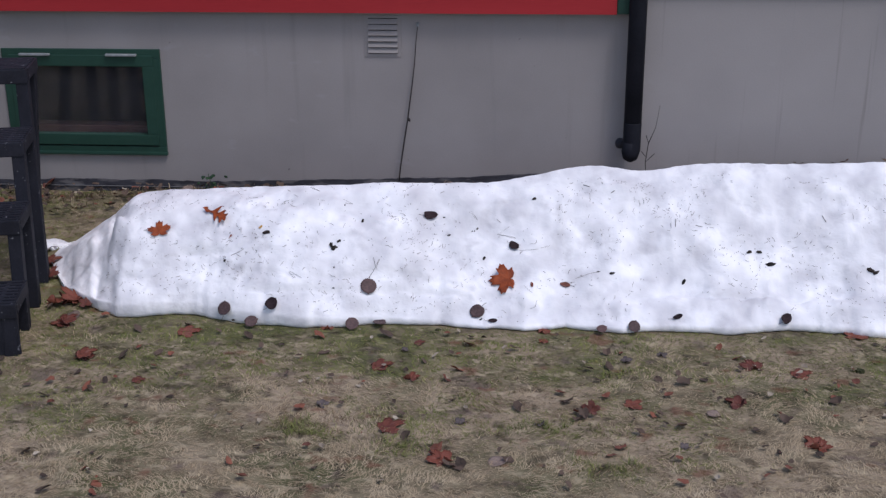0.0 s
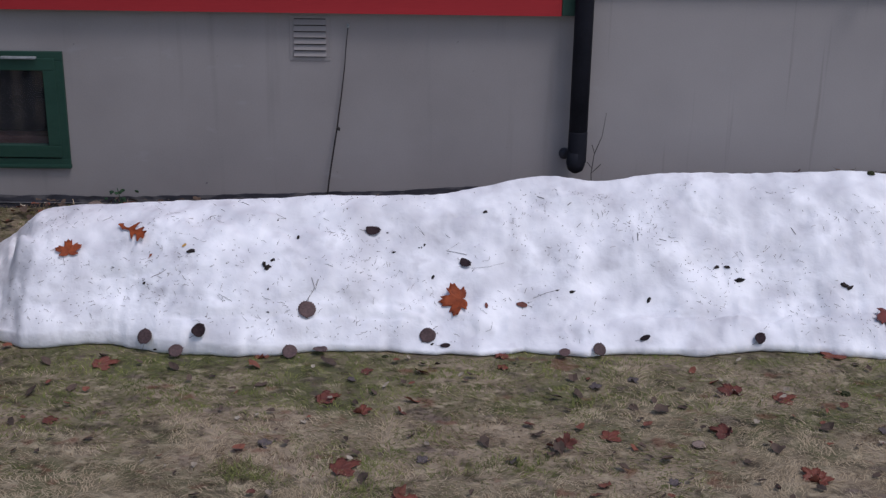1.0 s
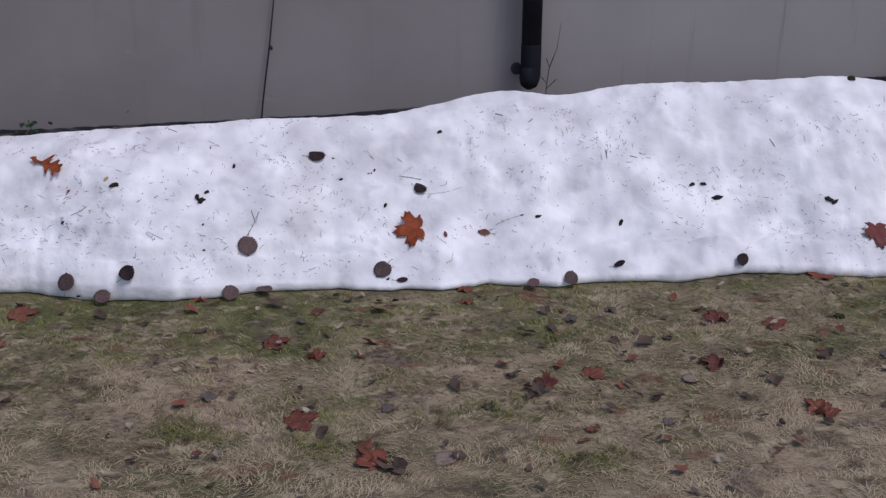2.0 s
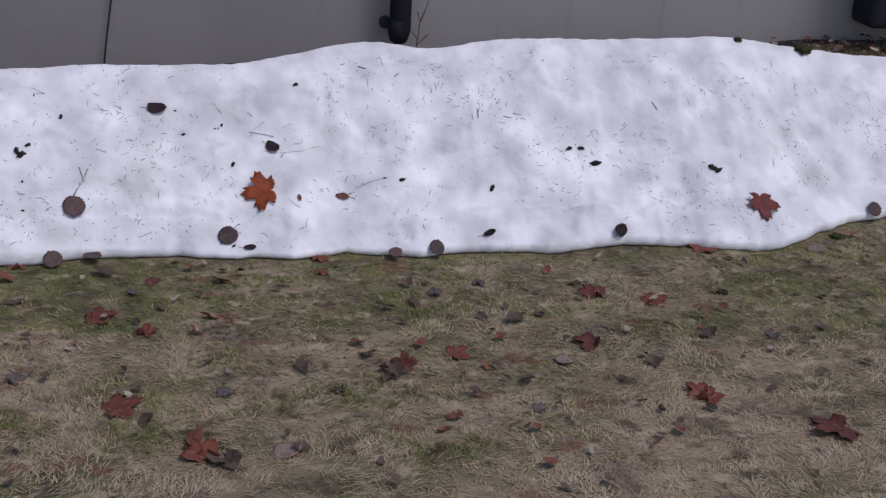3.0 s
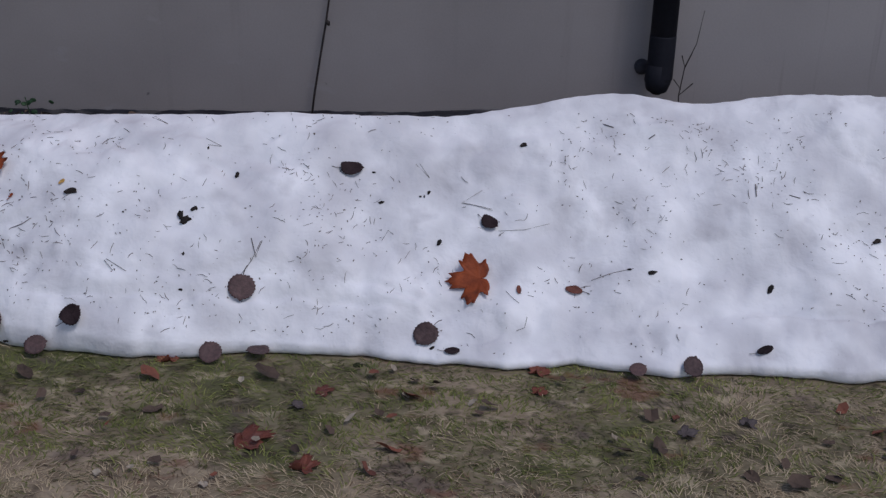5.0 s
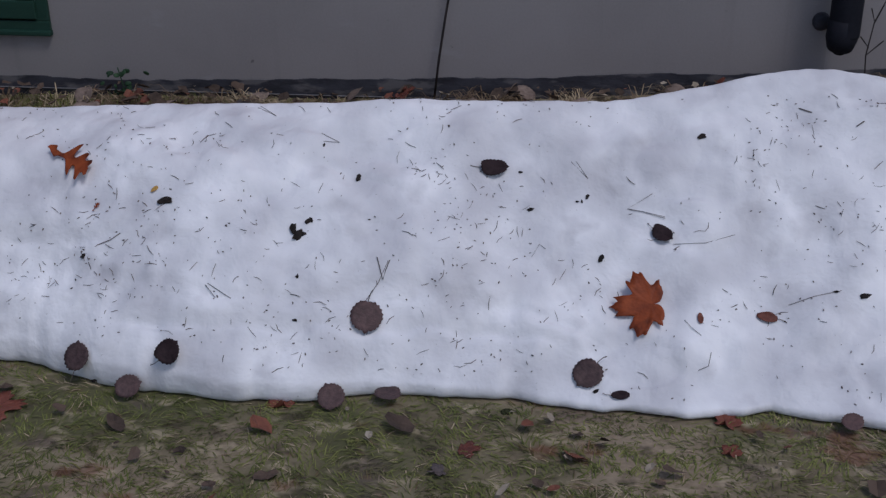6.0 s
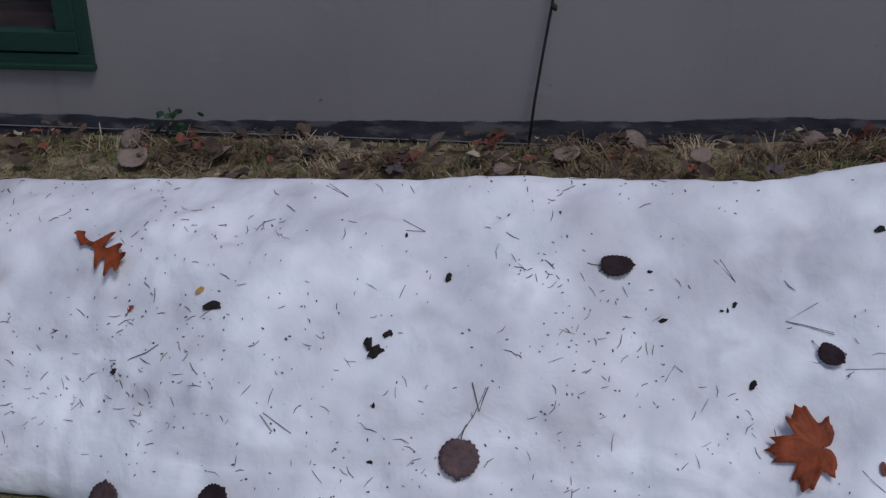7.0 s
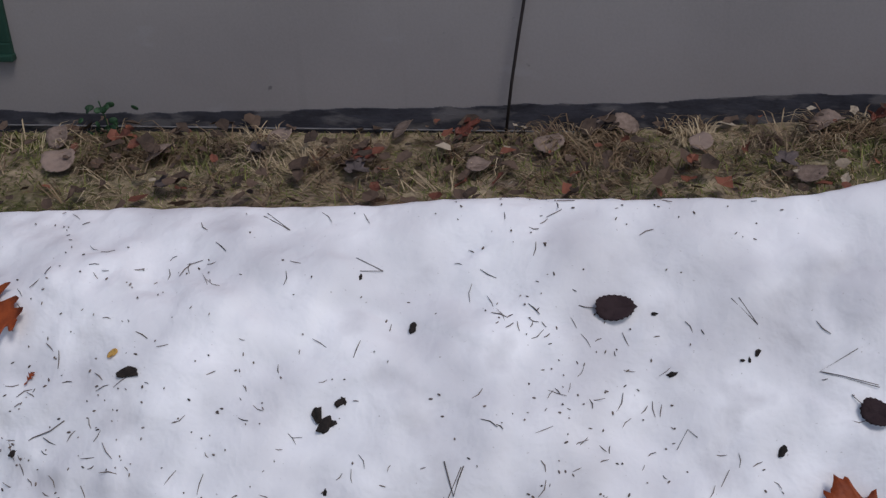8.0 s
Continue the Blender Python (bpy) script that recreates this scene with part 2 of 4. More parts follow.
# grey-to-white tones carry dirt and also soft lump shading put into the colour
M_SNOW = surface("old_snow", [(0.30, (0.64, 0.637, 0.655)), (0.50, (0.80, 0.802, 0.812)), (0.66, (0.94, 0.942, 0.945))], 8, 0.8, 0.0, 60, spec=0.2)
sn = M_SNOW.node_tree.nodes
for node in sn:
    if node.type == "TEX_NOISE" and node.inputs["Scale"].default_value < 20:
        node.inputs["Detail"].default_value = 2.0
        node.inputs["Roughness"].default_value = 0.45
    if node.type == "MATH":
        node.inputs[1].default_value = 0.03
grains = sn.new("ShaderNodeTexNoise")
grains.inputs["Scale"].default_value = 38
grains.inputs["Detail"].default_value = 5
coords = sn.new("ShaderNodeTexCoord")
relief = sn.new("ShaderNodeBump")
relief.inputs["Strength"].default_value, relief.inputs["Distance"].default_value = 0.3, 0.006
M_SNOW.node_tree.links.new(coords.outputs["Object"], grains.inputs[0])
M_SNOW.node_tree.links.new(grains.outputs[0], relief.inputs["Height"])
crust = sn.new("ShaderNodeTexNoise")
crust.inputs["Scale"].default_value, crust.inputs["Detail"].default_value, crust.inputs["Distortion"].default_value = 11, 4, 0.2
swell = sn.new("ShaderNodeBump")
swell.inputs["Strength"].default_value, swell.inputs["Distance"].default_value = 0.4, 0.03
M_SNOW.node_tree.links.new(coords.outputs["Object"], crust.inputs[0])
M_SNOW.node_tree.links.new(crust.outputs[0], swell.inputs["Height"])
M_SNOW.node_tree.links.new(swell.outputs[0], relief.inputs["Normal"])
M_SNOW.node_tree.links.new(relief.outputs[0], sn["Principled BSDF"].inputs["Normal"])
# grey patches: dirt, with shading of the lumps painted in as well
mixed_in(M_SNOW, (0.40, 0.385, 0.40), 11.0, 0.57, 0.74, (1, 1, 1), 0.4, 9.0)
mixed_in(M_SNOW, (0.42, 0.40, 0.41), 3.2, 0.56, 0.80, (1, 1, 1), 0.42, 5.0)
mixed_in(M_SNOW, (0.30, 0.27, 0.25), 190.0, 0.70, 0.76, (1, 1, 1), 0.6, 2.0)
M_SOIL = surface("matted_lawn", [(0.35, (0.11, 0.083, 0.055)), (0.6, (0.23, 0.178, 0.118)), (0.9, (0.37, 0.297, 0.205))], 7, 0.95, 0.9, 90)
mixed_in(M_SOIL, (0.075, 0.085, 0.03), 3.0, 0.45, 0.66, (1, 1, 1), 0.8, 4.0)
mixed_in(M_SOIL, (0.035, 0.026, 0.018), 16.0, 0.56, 0.72, (1, 1, 1), 0.8, 7.0)
STRAW = [(0.18, (0.21, 0.160, 0.098)), (0.36, (0.295, 0.227, 0.142)), (0.56, (0.38, 0.30, 0.19)), (0.78, (0.46, 0.37, 0.24)), (1.0, (0.54, 0.445, 0.31))]
BROWNS = [(0.2, (0.075, 0.050, 0.032)), (0.45, (0.125, 0.085, 0.053)), (0.75, (0.195, 0.136, 0.083)), (1.0, (0.29, 0.215, 0.135))]
GREENS = [(0.22, (0.042, 0.050, 0.018)), (0.5, (0.10, 0.116, 0.036)), (0.8, (0.18, 0.196, 0.060)), (1.0, (0.28, 0.285, 0.09))]
M_STRAW = surface("dead_grass", STRAW, 9, 0.9, 0.0, 60, spread=0.26, island=True, spec=0.15)
M_TAN = surface("brown_dead_grass", BROWNS, 7, 0.85, 0.0, 40, spread=0.9, island=True, spec=0.15)
M_GRASS = surface("dull_green_grass", GREENS, 8, 0.85, 0.0, 60, spread=0.4, island=True, spec=0.15)
mixed_in(M_GRASS, (0.24, 0.235, 0.085), 17.0, 0.57, 0.70, (1, 1.3, 1), 0.5, 31.0)
for grass in (M_SOIL, M_STRAW, M_TAN, M_GRASS):
    if grass is not M_GRASS:
        mixed_in(grass, (0.52, 0.435, 0.29), 17.0, 0.55, 0.68, (1, 1.3, 1), 0.55, 31.0)
    mixed_in(grass, (0.050, 0.038, 0.025), 15.0, 0.57, 0.70, (1, 1.3, 1), 0.65, 41.0)
    mixed_in(grass, (0.115, 0.080, 0.078), 6.5, 0.60, 0.67, (1, 1.4, 1), 0.5, 11.0)
    mixed_in(grass, (0.165, 0.062, 0.040), 9.0, 0.63, 0.70, (1, 1.4, 1), 0.6, 21.0)
M_ASPEN = surface("brown_leaf", [(0.25, (0.045, 0.028, 0.028)), (0.55, (0.085, 0.052, 0.050)), (0.9, (0.135, 0.080, 0.074))], 2.6, 0.6, 0.5, 14, spread=0.5)
M_DARKLEAF = surface("blackish_brown_leaf", [(0.3, (0.008, 0.0065, 0.008)), (0.85, (0.038, 0.024, 0.026))], 2.6, 0.7, 0.5, 14, spread=0.5, spec=0.12)
M_MAPLE = surface("orange_brown_leaf", [(0.25, (0.10, 0.018, 0.006)), (0.5, (0.20, 0.038, 0.010)), (0.85, (0.34, 0.072, 0.018))], 2.6, 0.6, 0.5, 14, spread=0.1)
mixed_in(M_MAPLE, (0.085, 0.018, 0.008), 2.2, 0.52, 0.68, (1, 1, 1), 0.8, 3.0)
M_MAROON = surface("maroon_leaf", [(0.3, (0.075, 0.018, 0.017)), (0.85, (0.21, 0.052, 0.042))], 2.6, 0.65, 0.5, 14, spread=0.2)
M_RUST = surface("wet_russet_leaf", [(0.2, (0.06, 0.024, 0.019)), (0.5, (0.115, 0.037, 0.027)), (0.9, (0.19, 0.060, 0.038))], 2.6, 0.55, 0.5, 14, spread=0.5)
M_PALE = surface("pale_brown_leaf", [(0.3, (0.11, 0.08, 0.064)), (0.85, (0.27, 0.205, 0.168))], 2.6, 0.8, 0.5, 14, spread=0.5)
M_GREYLEAF = surface("grey_rotten_leaf", [(0.3, (0.05, 0.042, 0.040)), (0.85, (0.13, 0.105, 0.10))], 2.6, 0.8, 0.5, 14, spread=0.4)
M_BIT = surface("black_bark_bits", [(0.3, (0.005, 0.0045, 0.004)), (0.85, (0.03, 0.022, 0.018))], 2.6, 0.8, 0.5, 14, spread=0.5)
M_TWIG = surface("grey_brown_twig", [(0.2, (0.05, 0.042, 0.038)), (0.9, (0.15, 0.125, 0.11))], 60, 0.8, 0.2, 300, spread=0.5)
M_NEEDLE = surface("brown_pine_needle", [(0.2, (0.025, 0.019, 0.016)), (0.9, (0.17, 0.135, 0.115))], 60, 0.7, 0.0, 300, spread=0.8, island=True)
M_YELLOW = surface("yellow_scrap", [(0.3, (0.45, 0.24, 0.05)), (0.8, (0.6, 0.36, 0.10))], 2.6, 0.7, 0.5, 14)
M_SPRIG = surface("green_sprig", [(0.3, (0.008, 0.03, 0.013)), (0.85, (0.03, 0.075, 0.032))], 30, 0.6, 0.2, 200, spread=0.4)
M_MOSS = surface("dark_olive_moss", [(0.3, (0.010, 0.012, 0.005)), (0.85, (0.045, 0.05, 0.018))], 3, 0.9, 0.6, 18)
M_RUST_SCRAP = surface("russet_scraps", [(0.2, (0.08, 0.03, 0.022)), (0.8, (0.22, 0.08, 0.048))], 30, 0.7, 0.2, 200, spread=0.6, island=True)
M_BROWN_SCRAP = surface("brown_scraps", [(0.2, (0.025, 0.018, 0.014)), (0.8, (0.11, 0.075, 0.055))], 30, 0.8, 0.2, 200, spread=0.6, island=True)
M_PALE_SCRAP = surface("pale_scraps", [(0.2, (0.16, 0.125, 0.09)), (0.8, (0.40, 0.34, 0.26))], 30, 0.8, 0.2, 200, spread=0.6, island=True)
M_GLASS = bpy.data.materials.new("window_glass")
M_GLASS.use_nodes = True
g = M_GLASS.node_tree.nodes["Principled BSDF"]
g.inputs["Transmission Weight"].default_value = 1.0
g.inputs["Roughness"].default_value = 0.05
g.inputs["IOR"].default_value = 1.45
g.inputs["Base Color"].default_value = (0.75, 0.78, 0.80, 1)

gn = M_GLASS.node_tree
dust = gn.nodes.new("ShaderNodeBsdfDiffuse")
dust.inputs[0].default_value = (0.32, 0.32, 0.35, 1)
film_noise = gn.nodes.new("ShaderNodeTexNoise")
film_noise.inputs["Scale"].default_value = 6
amount = gn.nodes.new("ShaderNodeMath")
amount.operation = "MULTIPLY"
amount.inputs[1].default_value = 0.06
gn.links.new(film_noise.outputs[0], amount.inputs[0])
dirty = gn.nodes.new("ShaderNodeMixShader")
gn.links.new(amount.outputs[0], dirty.inputs[0])
gn.links.new(g.outputs[0], dirty.inputs[1])
gn.links.new(dust.outputs[0], dirty.inputs[2])
gn.links.new(dirty.outputs[0], gn.nodes["Material Output"].inputs[0])


# builders
def mesh_of(name, bm, material, smooth=False):
    me = bpy.data.meshes.new(name)
    bm.normal_update()
    bm.to_mesh(me)
    bm.free()
    me.materials.append(material)
    if smooth:
        me.polygons.foreach_set("use_smooth", [True] * len(me.polygons))
    return me


def part(name, bm, material, parent=None, label="", smooth=False):
    ob = new(name, mesh_of(name, bm, material, smooth))
    if parent is not None:
        ob.parent = parent
    return tagged(ob, label)


def anchor(name, label, category, place=(0, 0, 0), group="", kind=""):
    ob = new(name)
    ob.empty_display_size = 0.05
    ob.location = place
    return tagged(ob, label, category, group, kind)


def block(bm, x0, x1, y0, y1, z0, z1, bevel=0.0):
    made = bmesh.ops.create_cube(bm, size=1.0, matrix=Matrix.LocRotScale(((x0 + x1) / 2, (y0 + y1) / 2, (z0 + z1) / 2), None, (x1 - x0, y1 - y0, z1 - z0)))
    if bevel:
        edges = list({e for v in made["verts"] for e in v.link_edges})
        bmesh.ops.bevel(bm, geom=edges, offset=bevel, segments=2, affect="EDGES", profile=0.6)
    return bm


def box(x0, x1, y0, y1, z0, z1, bevel=0.0):
    return block(bmesh.new(), x0, x1, y0, y1, z0, z1, bevel)


def tube(points, radii, sides=10, bm=None, caps=True):
    """A round bar through points."""
    bm = bm or bmesh.new()
    pts = [Vector(p) for p in points]
    radii = radii if isinstance(radii, (list, tuple)) else [radii] * len(pts)
    rings = []
    for i, (p, r) in enumerate(zip(pts, radii)):
        d = (pts[min(i + 1, len(pts) - 1)] - pts[max(i - 1, 0)]).normalized()
        a = d.orthogonal().normalized() if abs(d.z) < 0.9 else d.cross(Vector((0, 1, 0))).normalized()
        b = d.cross(a)
        rings.append([bm.verts.new(p + r * (math.cos(k * math.tau / sides) * a + math.sin(k * math.tau / sides) * b)) for k in range(sides)])
    for r0, r1 in zip(rings, rings[1:]):
        for k in range(sides):
            bm.faces.new((r0[k], r0[(k + 1) % sides], r1[(k + 1) % sides], r1[k]))
    if caps:
        bm.faces.new(rings[0][::-1])
        bm.faces.new(rings[-1])
    bmesh.ops.recalc_face_normals(bm, faces=bm.faces)
    return bm


def raw_mesh(name, verts, quads, material, smooth=True):
    me = bpy.data.meshes.new(name)
    me.from_pydata(verts, [], quads)
    me.materials.append(material)
    if smooth:
        me.polygons.foreach_set("use_smooth", [True] * len(me.polygons))
    return me


# ground: one sheet out to the horizon
def build_ground():
    fine_x, fine_y = np.arange(-3.2, 4.41, 0.04), np.arange(0.6, 5.11, 0.04)
    xs = np.concatenate([[-600, -120, -40, -15, -8, -5], fine_x, [5.5, 8, 15, 40, 120, 600]])
    ys = np.concatenate([[-600, -120, -40, -15, -6, -3, -1], fine_y, [6, 12, 40, 120, 600]])
    X, Y = np.meshgrid(xs, ys)
    Z = ground_z(X, Y)
    n, k = len(xs), len(ys)
    verts = np.stack([X, Y, Z], -1).reshape(-1, 3).tolist()
    quads = [(j * n + i, j * n + i + 1, (j + 1) * n + i + 1, (j + 1) * n + i) for j in range(k - 1) for i in range(n - 1)]
    return tagged(new("ground", raw_mesh("ground", verts, quads, M_SOIL)), "matted brown and green lawn of wet dead grass", "lawn", kind="structure")


build_ground()

# cellar wall with a window opening
WX0, WX1, WZ0, WZ1 = -2.095, -1.347, 0.239, 0.740
TOP = 1.0
bm = bmesh.new()
for x0, x1, z0, z1 in ((-7, WX0, -0.3, TOP), (WX1, 0.8, -0.3, TOP), (WX0, WX1, -0.3, WZ0), (WX0, WX1, WZ1, TOP)):
    block(bm, x0, x1, WALL_Y, WALL_Y + 0.25, z0, z1)
tagged(part("wall_north", bm, M_PLASTER), "grey plastered cellar wall with faint drip stains", "wall", kind="structure")

tagged(part("wall_northeast", box(0.8, 7, WALL_Y, WALL_Y + 0.25, -0.3, 1.3), M_NEWER), "lighter grey plastered wall with thin vertical drip stains", "wall", kind="structure")

# black strip at the foot of the wall, with a ragged upper edge
bm = bmesh.new()
for i in range(720):
    x = -3.4 + i * 0.01
    base = 0.126 + 0.012 * float(lumps(x, 0, 0.3, 41)) + 0.003 * float(lumps(x, 0, 0.035, 43)) + float(np.interp(x, [-2, -0.7, 0.1, 2.5], [-0.02, -0.010, 0.025, 0.15]))
    block(bm, x, x + 0.01, WALL_Y - 0.004, WALL_Y + 0.02, -0.1, base)
tagged(part("baseboard", bm, M_BITUMEN), "black bitumen coating along the foot of the wall", "wall base", kind="structure")
tagged(part("trim", box(-3.4, 3.8, WALL_Y - 0.009, WALL_Y + 0.01, 0.080, 0.0815), M_CHALK), "thin pale edge strip along the black wall base", "trim", kind="structure")
# red lap boards over the left part, green boards over the right part
siding = anchor("wall_siding", "red painted horizontal boards above the cellar wall", "siding", (0, WALL_Y, 0.925), kind="structure")


def lap_board(x0, x1, z0, z1, y):
    bm = bmesh.new()
    a = [bm.verts.new(p) for p in ((x0, y - 0.022, z0), (x0, y, z0), (x0, y, z1 + 0.02), (x0, y - 0.012, z1 + 0.02), (x0, y - 0.022, z1 - 0.004))]
    b = [bm.verts.new(v.co + Vector((x1 - x0, 0, 0))) for v in a]
    bm.faces.new(a), bm.faces.new(b[::-1])
    for i in range(5):
        bm.faces.new((a[i], b[i], b[(i + 1) % 5], a[(i + 1) % 5]))
    bmesh.ops.recalc_face_normals(bm, faces=bm.faces)
    bmesh.ops.translate(bm, verts=bm.verts, vec=(0, -WALL_Y, -0.925))
    return bm


for i in range(9):
    z0 = 0.919 + 0.107 * i
    part("board", lap_board(-7, 0.732, z0, z0 + 0.105, WALL_Y - 0.03), M_RED, siding)
part("backing", box(-7, 0.74, -0.03, 0.22, 0.06, 1.0), M_RED, siding, "red boarded wall behind")
part("corner_board", box(0.734, 0.80, -0.052, 0.0, -0.004, 1.0, 0.003), M_GREEN, siding, "dark green corner board")
# solid black strip: the shade below the boards put in as colour
part("shade_strip", box(-7, 0.73, -0.05, -0.002, 0.0, 0.01), M_BLACK_PIPE_AND_SHADE, siding, "black strip painted as shade under the lowest board")
fascia = anchor("wall_panel", "dark green boards above the grey wall", "boards", (0, WALL_Y, 1.031), kind="structure")
for i in range(4):
    z0 = i * 0.226
    part("board", box(0.85, 7, -0.028, 0.0, z0, z0 + 0.222, 0.003), M_GREEN, fascia)
part("backing", box(0.80, 7, -0.004, 0.22, 0.255, 0.89), M_GREEN, fascia)
for wall_name, x0, x1, y0, y1 in (("wall_west", -7.25, -7, WALL_Y, WALL_Y + 4), ("wall_east", 7, 7.25, WALL_Y, WALL_Y + 4)):
    tagged(part(wall_name, box(x0, x1, y0, y1, -0.3, 1.94), M_PLASTER), "plain side wall closing the house", "wall", kind="structure")
tagged(part("ceiling", box(-7.25, 7.25, WALL_Y - 0.02, WALL_Y + 4, 1.94, 2.05), M_GREEN), "plain upper edge closing the house", "ceiling", kind="structure")


# cellar window
def build_window():
    w = anchor("window_1", "small cellar window with a dark green wooden frame, shut", "window", ((WX0 + WX1) / 2, WALL_Y, WZ0), kind="structure")
    ox, oz = (WX0 + WX1) / 2, WZ0
    hw, h = (WX1 - WX0) / 2, WZ1 - WZ0

    def ring(name, a0, a1, z0, z1, t, y0, y1, parent, label=""):
        bm = bmesh.new()
        block(bm, a0, a1, y0, y1, z0, z0 + t, 0.003)
        block(bm, a0, a1, y0, y1, z1 - t, z1, 0.003)
        block(bm, a0, a0 + t, y0 + 0.001, y1, z0 + t, z1 - t, 0.003)
        block(bm, a1 - t, a1, y0 + 0.001, y1, z0 + t, z1 - t, 0.003)
        return part(name, bm, M_GREEN, parent, label)

    ring("window_frame", -hw, hw, 0, h, 0.04, -0.012, 0.12, w)
    sash = ring("sash", -hw + 0.034, hw - 0.034, 0.046, h - 0.028, 0.052, -0.017, 0.03, w)
    part("pane", box(-hw + 0.08, hw - 0.08, 0.004, 0.008, 0.09, h - 0.075), M_GLASS, w, "dim window glass").visible_shadow = False
    part("window_sill", box(-hw - 0.001, hw + 0.002, -0.02, 0.03, -0.002, 0.014, 0.004), M_GREEN, w, "green drip sill")
    for a in (-hw + 0.09, hw - 0.25):
        part("hinge", box(a, a + 0.145, -0.034, -0.014, h - 0.030, h - 0.019, 0.004), M_HINGE, w, "grey metal strap hinge")
    return w


build_window()
# added box closing the opening; the room's darkness is put in its colour
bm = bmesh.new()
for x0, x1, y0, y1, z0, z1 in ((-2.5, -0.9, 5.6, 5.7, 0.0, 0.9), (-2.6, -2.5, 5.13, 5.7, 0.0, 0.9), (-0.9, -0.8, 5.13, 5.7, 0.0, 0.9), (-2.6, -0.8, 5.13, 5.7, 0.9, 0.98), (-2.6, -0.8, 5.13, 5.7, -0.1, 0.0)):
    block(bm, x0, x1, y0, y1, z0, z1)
tagged(part("wall_cellar", bm, M_ROOM), "cellar box behind the small window, painted near-black as unlit", "room", kind="structure")
tagged(part("inner_sill", box(WX0 + 0.042, WX1 - 0.042, 5.025, 5.12, 0.277, 0.345, 0.004), M_SILL), "reddish brown board inside the cellar window", "sill", kind="structure")


# the snow bank
def build_snow():
    xs = np.arange(-1.615, 3.3, 0.009)
    X, Y, Z = snow_columns(xs)
    k, n = X.shape
    verts = np.stack([X, Y, Z], -1).reshape(-1, 3).tolist()
    quads = [(j * n + i, j * n + i + 1, (j + 1) * n + i + 1, (j + 1) * n + i) for j in range(k - 1) for i in range(n - 1)]
    ob = new("snow_bank", raw_mesh("snow_bank", verts, quads, M_SNOW))
    return tagged(ob, "long melting bank of old snow with pitted surface", "snow")


build_snow()


def build_snow_patch(x, y, rx, ry, h):
    bm = bmesh.new()
    bmesh.ops.create_icosphere(bm, subdivisions=4, radius=1.0)
    for v in bm.verts:
        s = 1 + 0.35 * noise.noise(v.co * 2.1)
        v.co = Vector((v.co.x * rx * s, v.co.y * ry * s, v.co.z * h * s))
    ob = part("snow_patch", bm, M_SNOW, smooth=True)
    ob.location = (x, y, float(ground_z(x, y)))
    return tagged(ob, "small leftover patch of snow on the grass", "snow")


build_snow_patch(-1.70, 4.16, 0.10, 0.05, 0.03)


# downpipe
def build_downpipe():
    p = anchor("downpipe", "black round rain downpipe fixed to the house wall", "downpipe", (0.823, 4.825, 0.31))
    part("pipe", tube([(0, 0, 0.02), (0, 0, 0.9), (0, 0, 1.75)], 0.0395, 20), M_BLACK_PIPE_AND_SHADE, p, smooth=True)
    part("collar", tube([(0, 0, -0.005), (0, 0, 0.0), (0, 0, 0.125), (0, 0, 0.13)], [0.0395, 0.0405, 0.0405, 0.0395], 20), M_BLACK_PIPE_AND_SHADE, p, "slightly wider pipe sleeve", smooth=True)
    part("shoe", tube([(0, 0, 0.04), (-0.004, 0, -0.01), (-0.004, 0.006, -0.035), (-0.004, 0.012, -0.045)], [0.0405, 0.041, 0.034, 0.02], 20), M_BLACK_PIPE_AND_SHADE, p, "rounded lower end", smooth=True)
    part("dark_nub", tube([(-0.046, 0.08, 0.015), (-0.046, 0.062, 0.012), (-0.044, 0.056, 0.010)], [0.024, 0.023, 0.016], 14), M_BITUMEN, p, "short dark round piece on the wall beside the pipe", smooth=True)
    part("bracket", tube([(0, 0, 1.05), (0, 0, 1.08)], 0.043, 20), M_BLACK_PIPE_AND_SHADE, p, smooth=True)
    return p


build_downpipe()


# wire down the wall
def build_wire():
    w = anchor("ground_wire", "thin dark wire hanging down the wall into the grass", "wire", (-0.152, 4.88, 0.859))
    pts = [(0, 0.005, 0), (-0.008, 0.004, -0.07), (-0.016, 0.006, -0.17), (-0.028, 0.004, -0.27), (-0.042, 0.003, -0.37), (-0.05, 0.0, -0.43), (-0.070, -0.002, -0.55), (-0.087, -0.006, -0.66), (-0.104, -0.012, -0.80)]
    part("wire", tube(pts, [0.0018, 0.002, 0.0022, 0.0026, 0.003, 0.0033, 0.0034, 0.0034, 0.0034], 8), M_WIRE, w, smooth=True)
    part("clip", box(-0.005, 0.005, -0.004, 0.02, -0.003, 0.012, 0.002), M_HINGE, w, "pale metal wall clip")
    part("knot", tube([(-0.048, 0.0, -0.425), (-0.044, -0.006, -0.432), (-0.040, -0.004, -0.44)], [0.004, 0.008, 0.003], 8), M_WIRE, w, smooth=True)
    return w


build_wire()


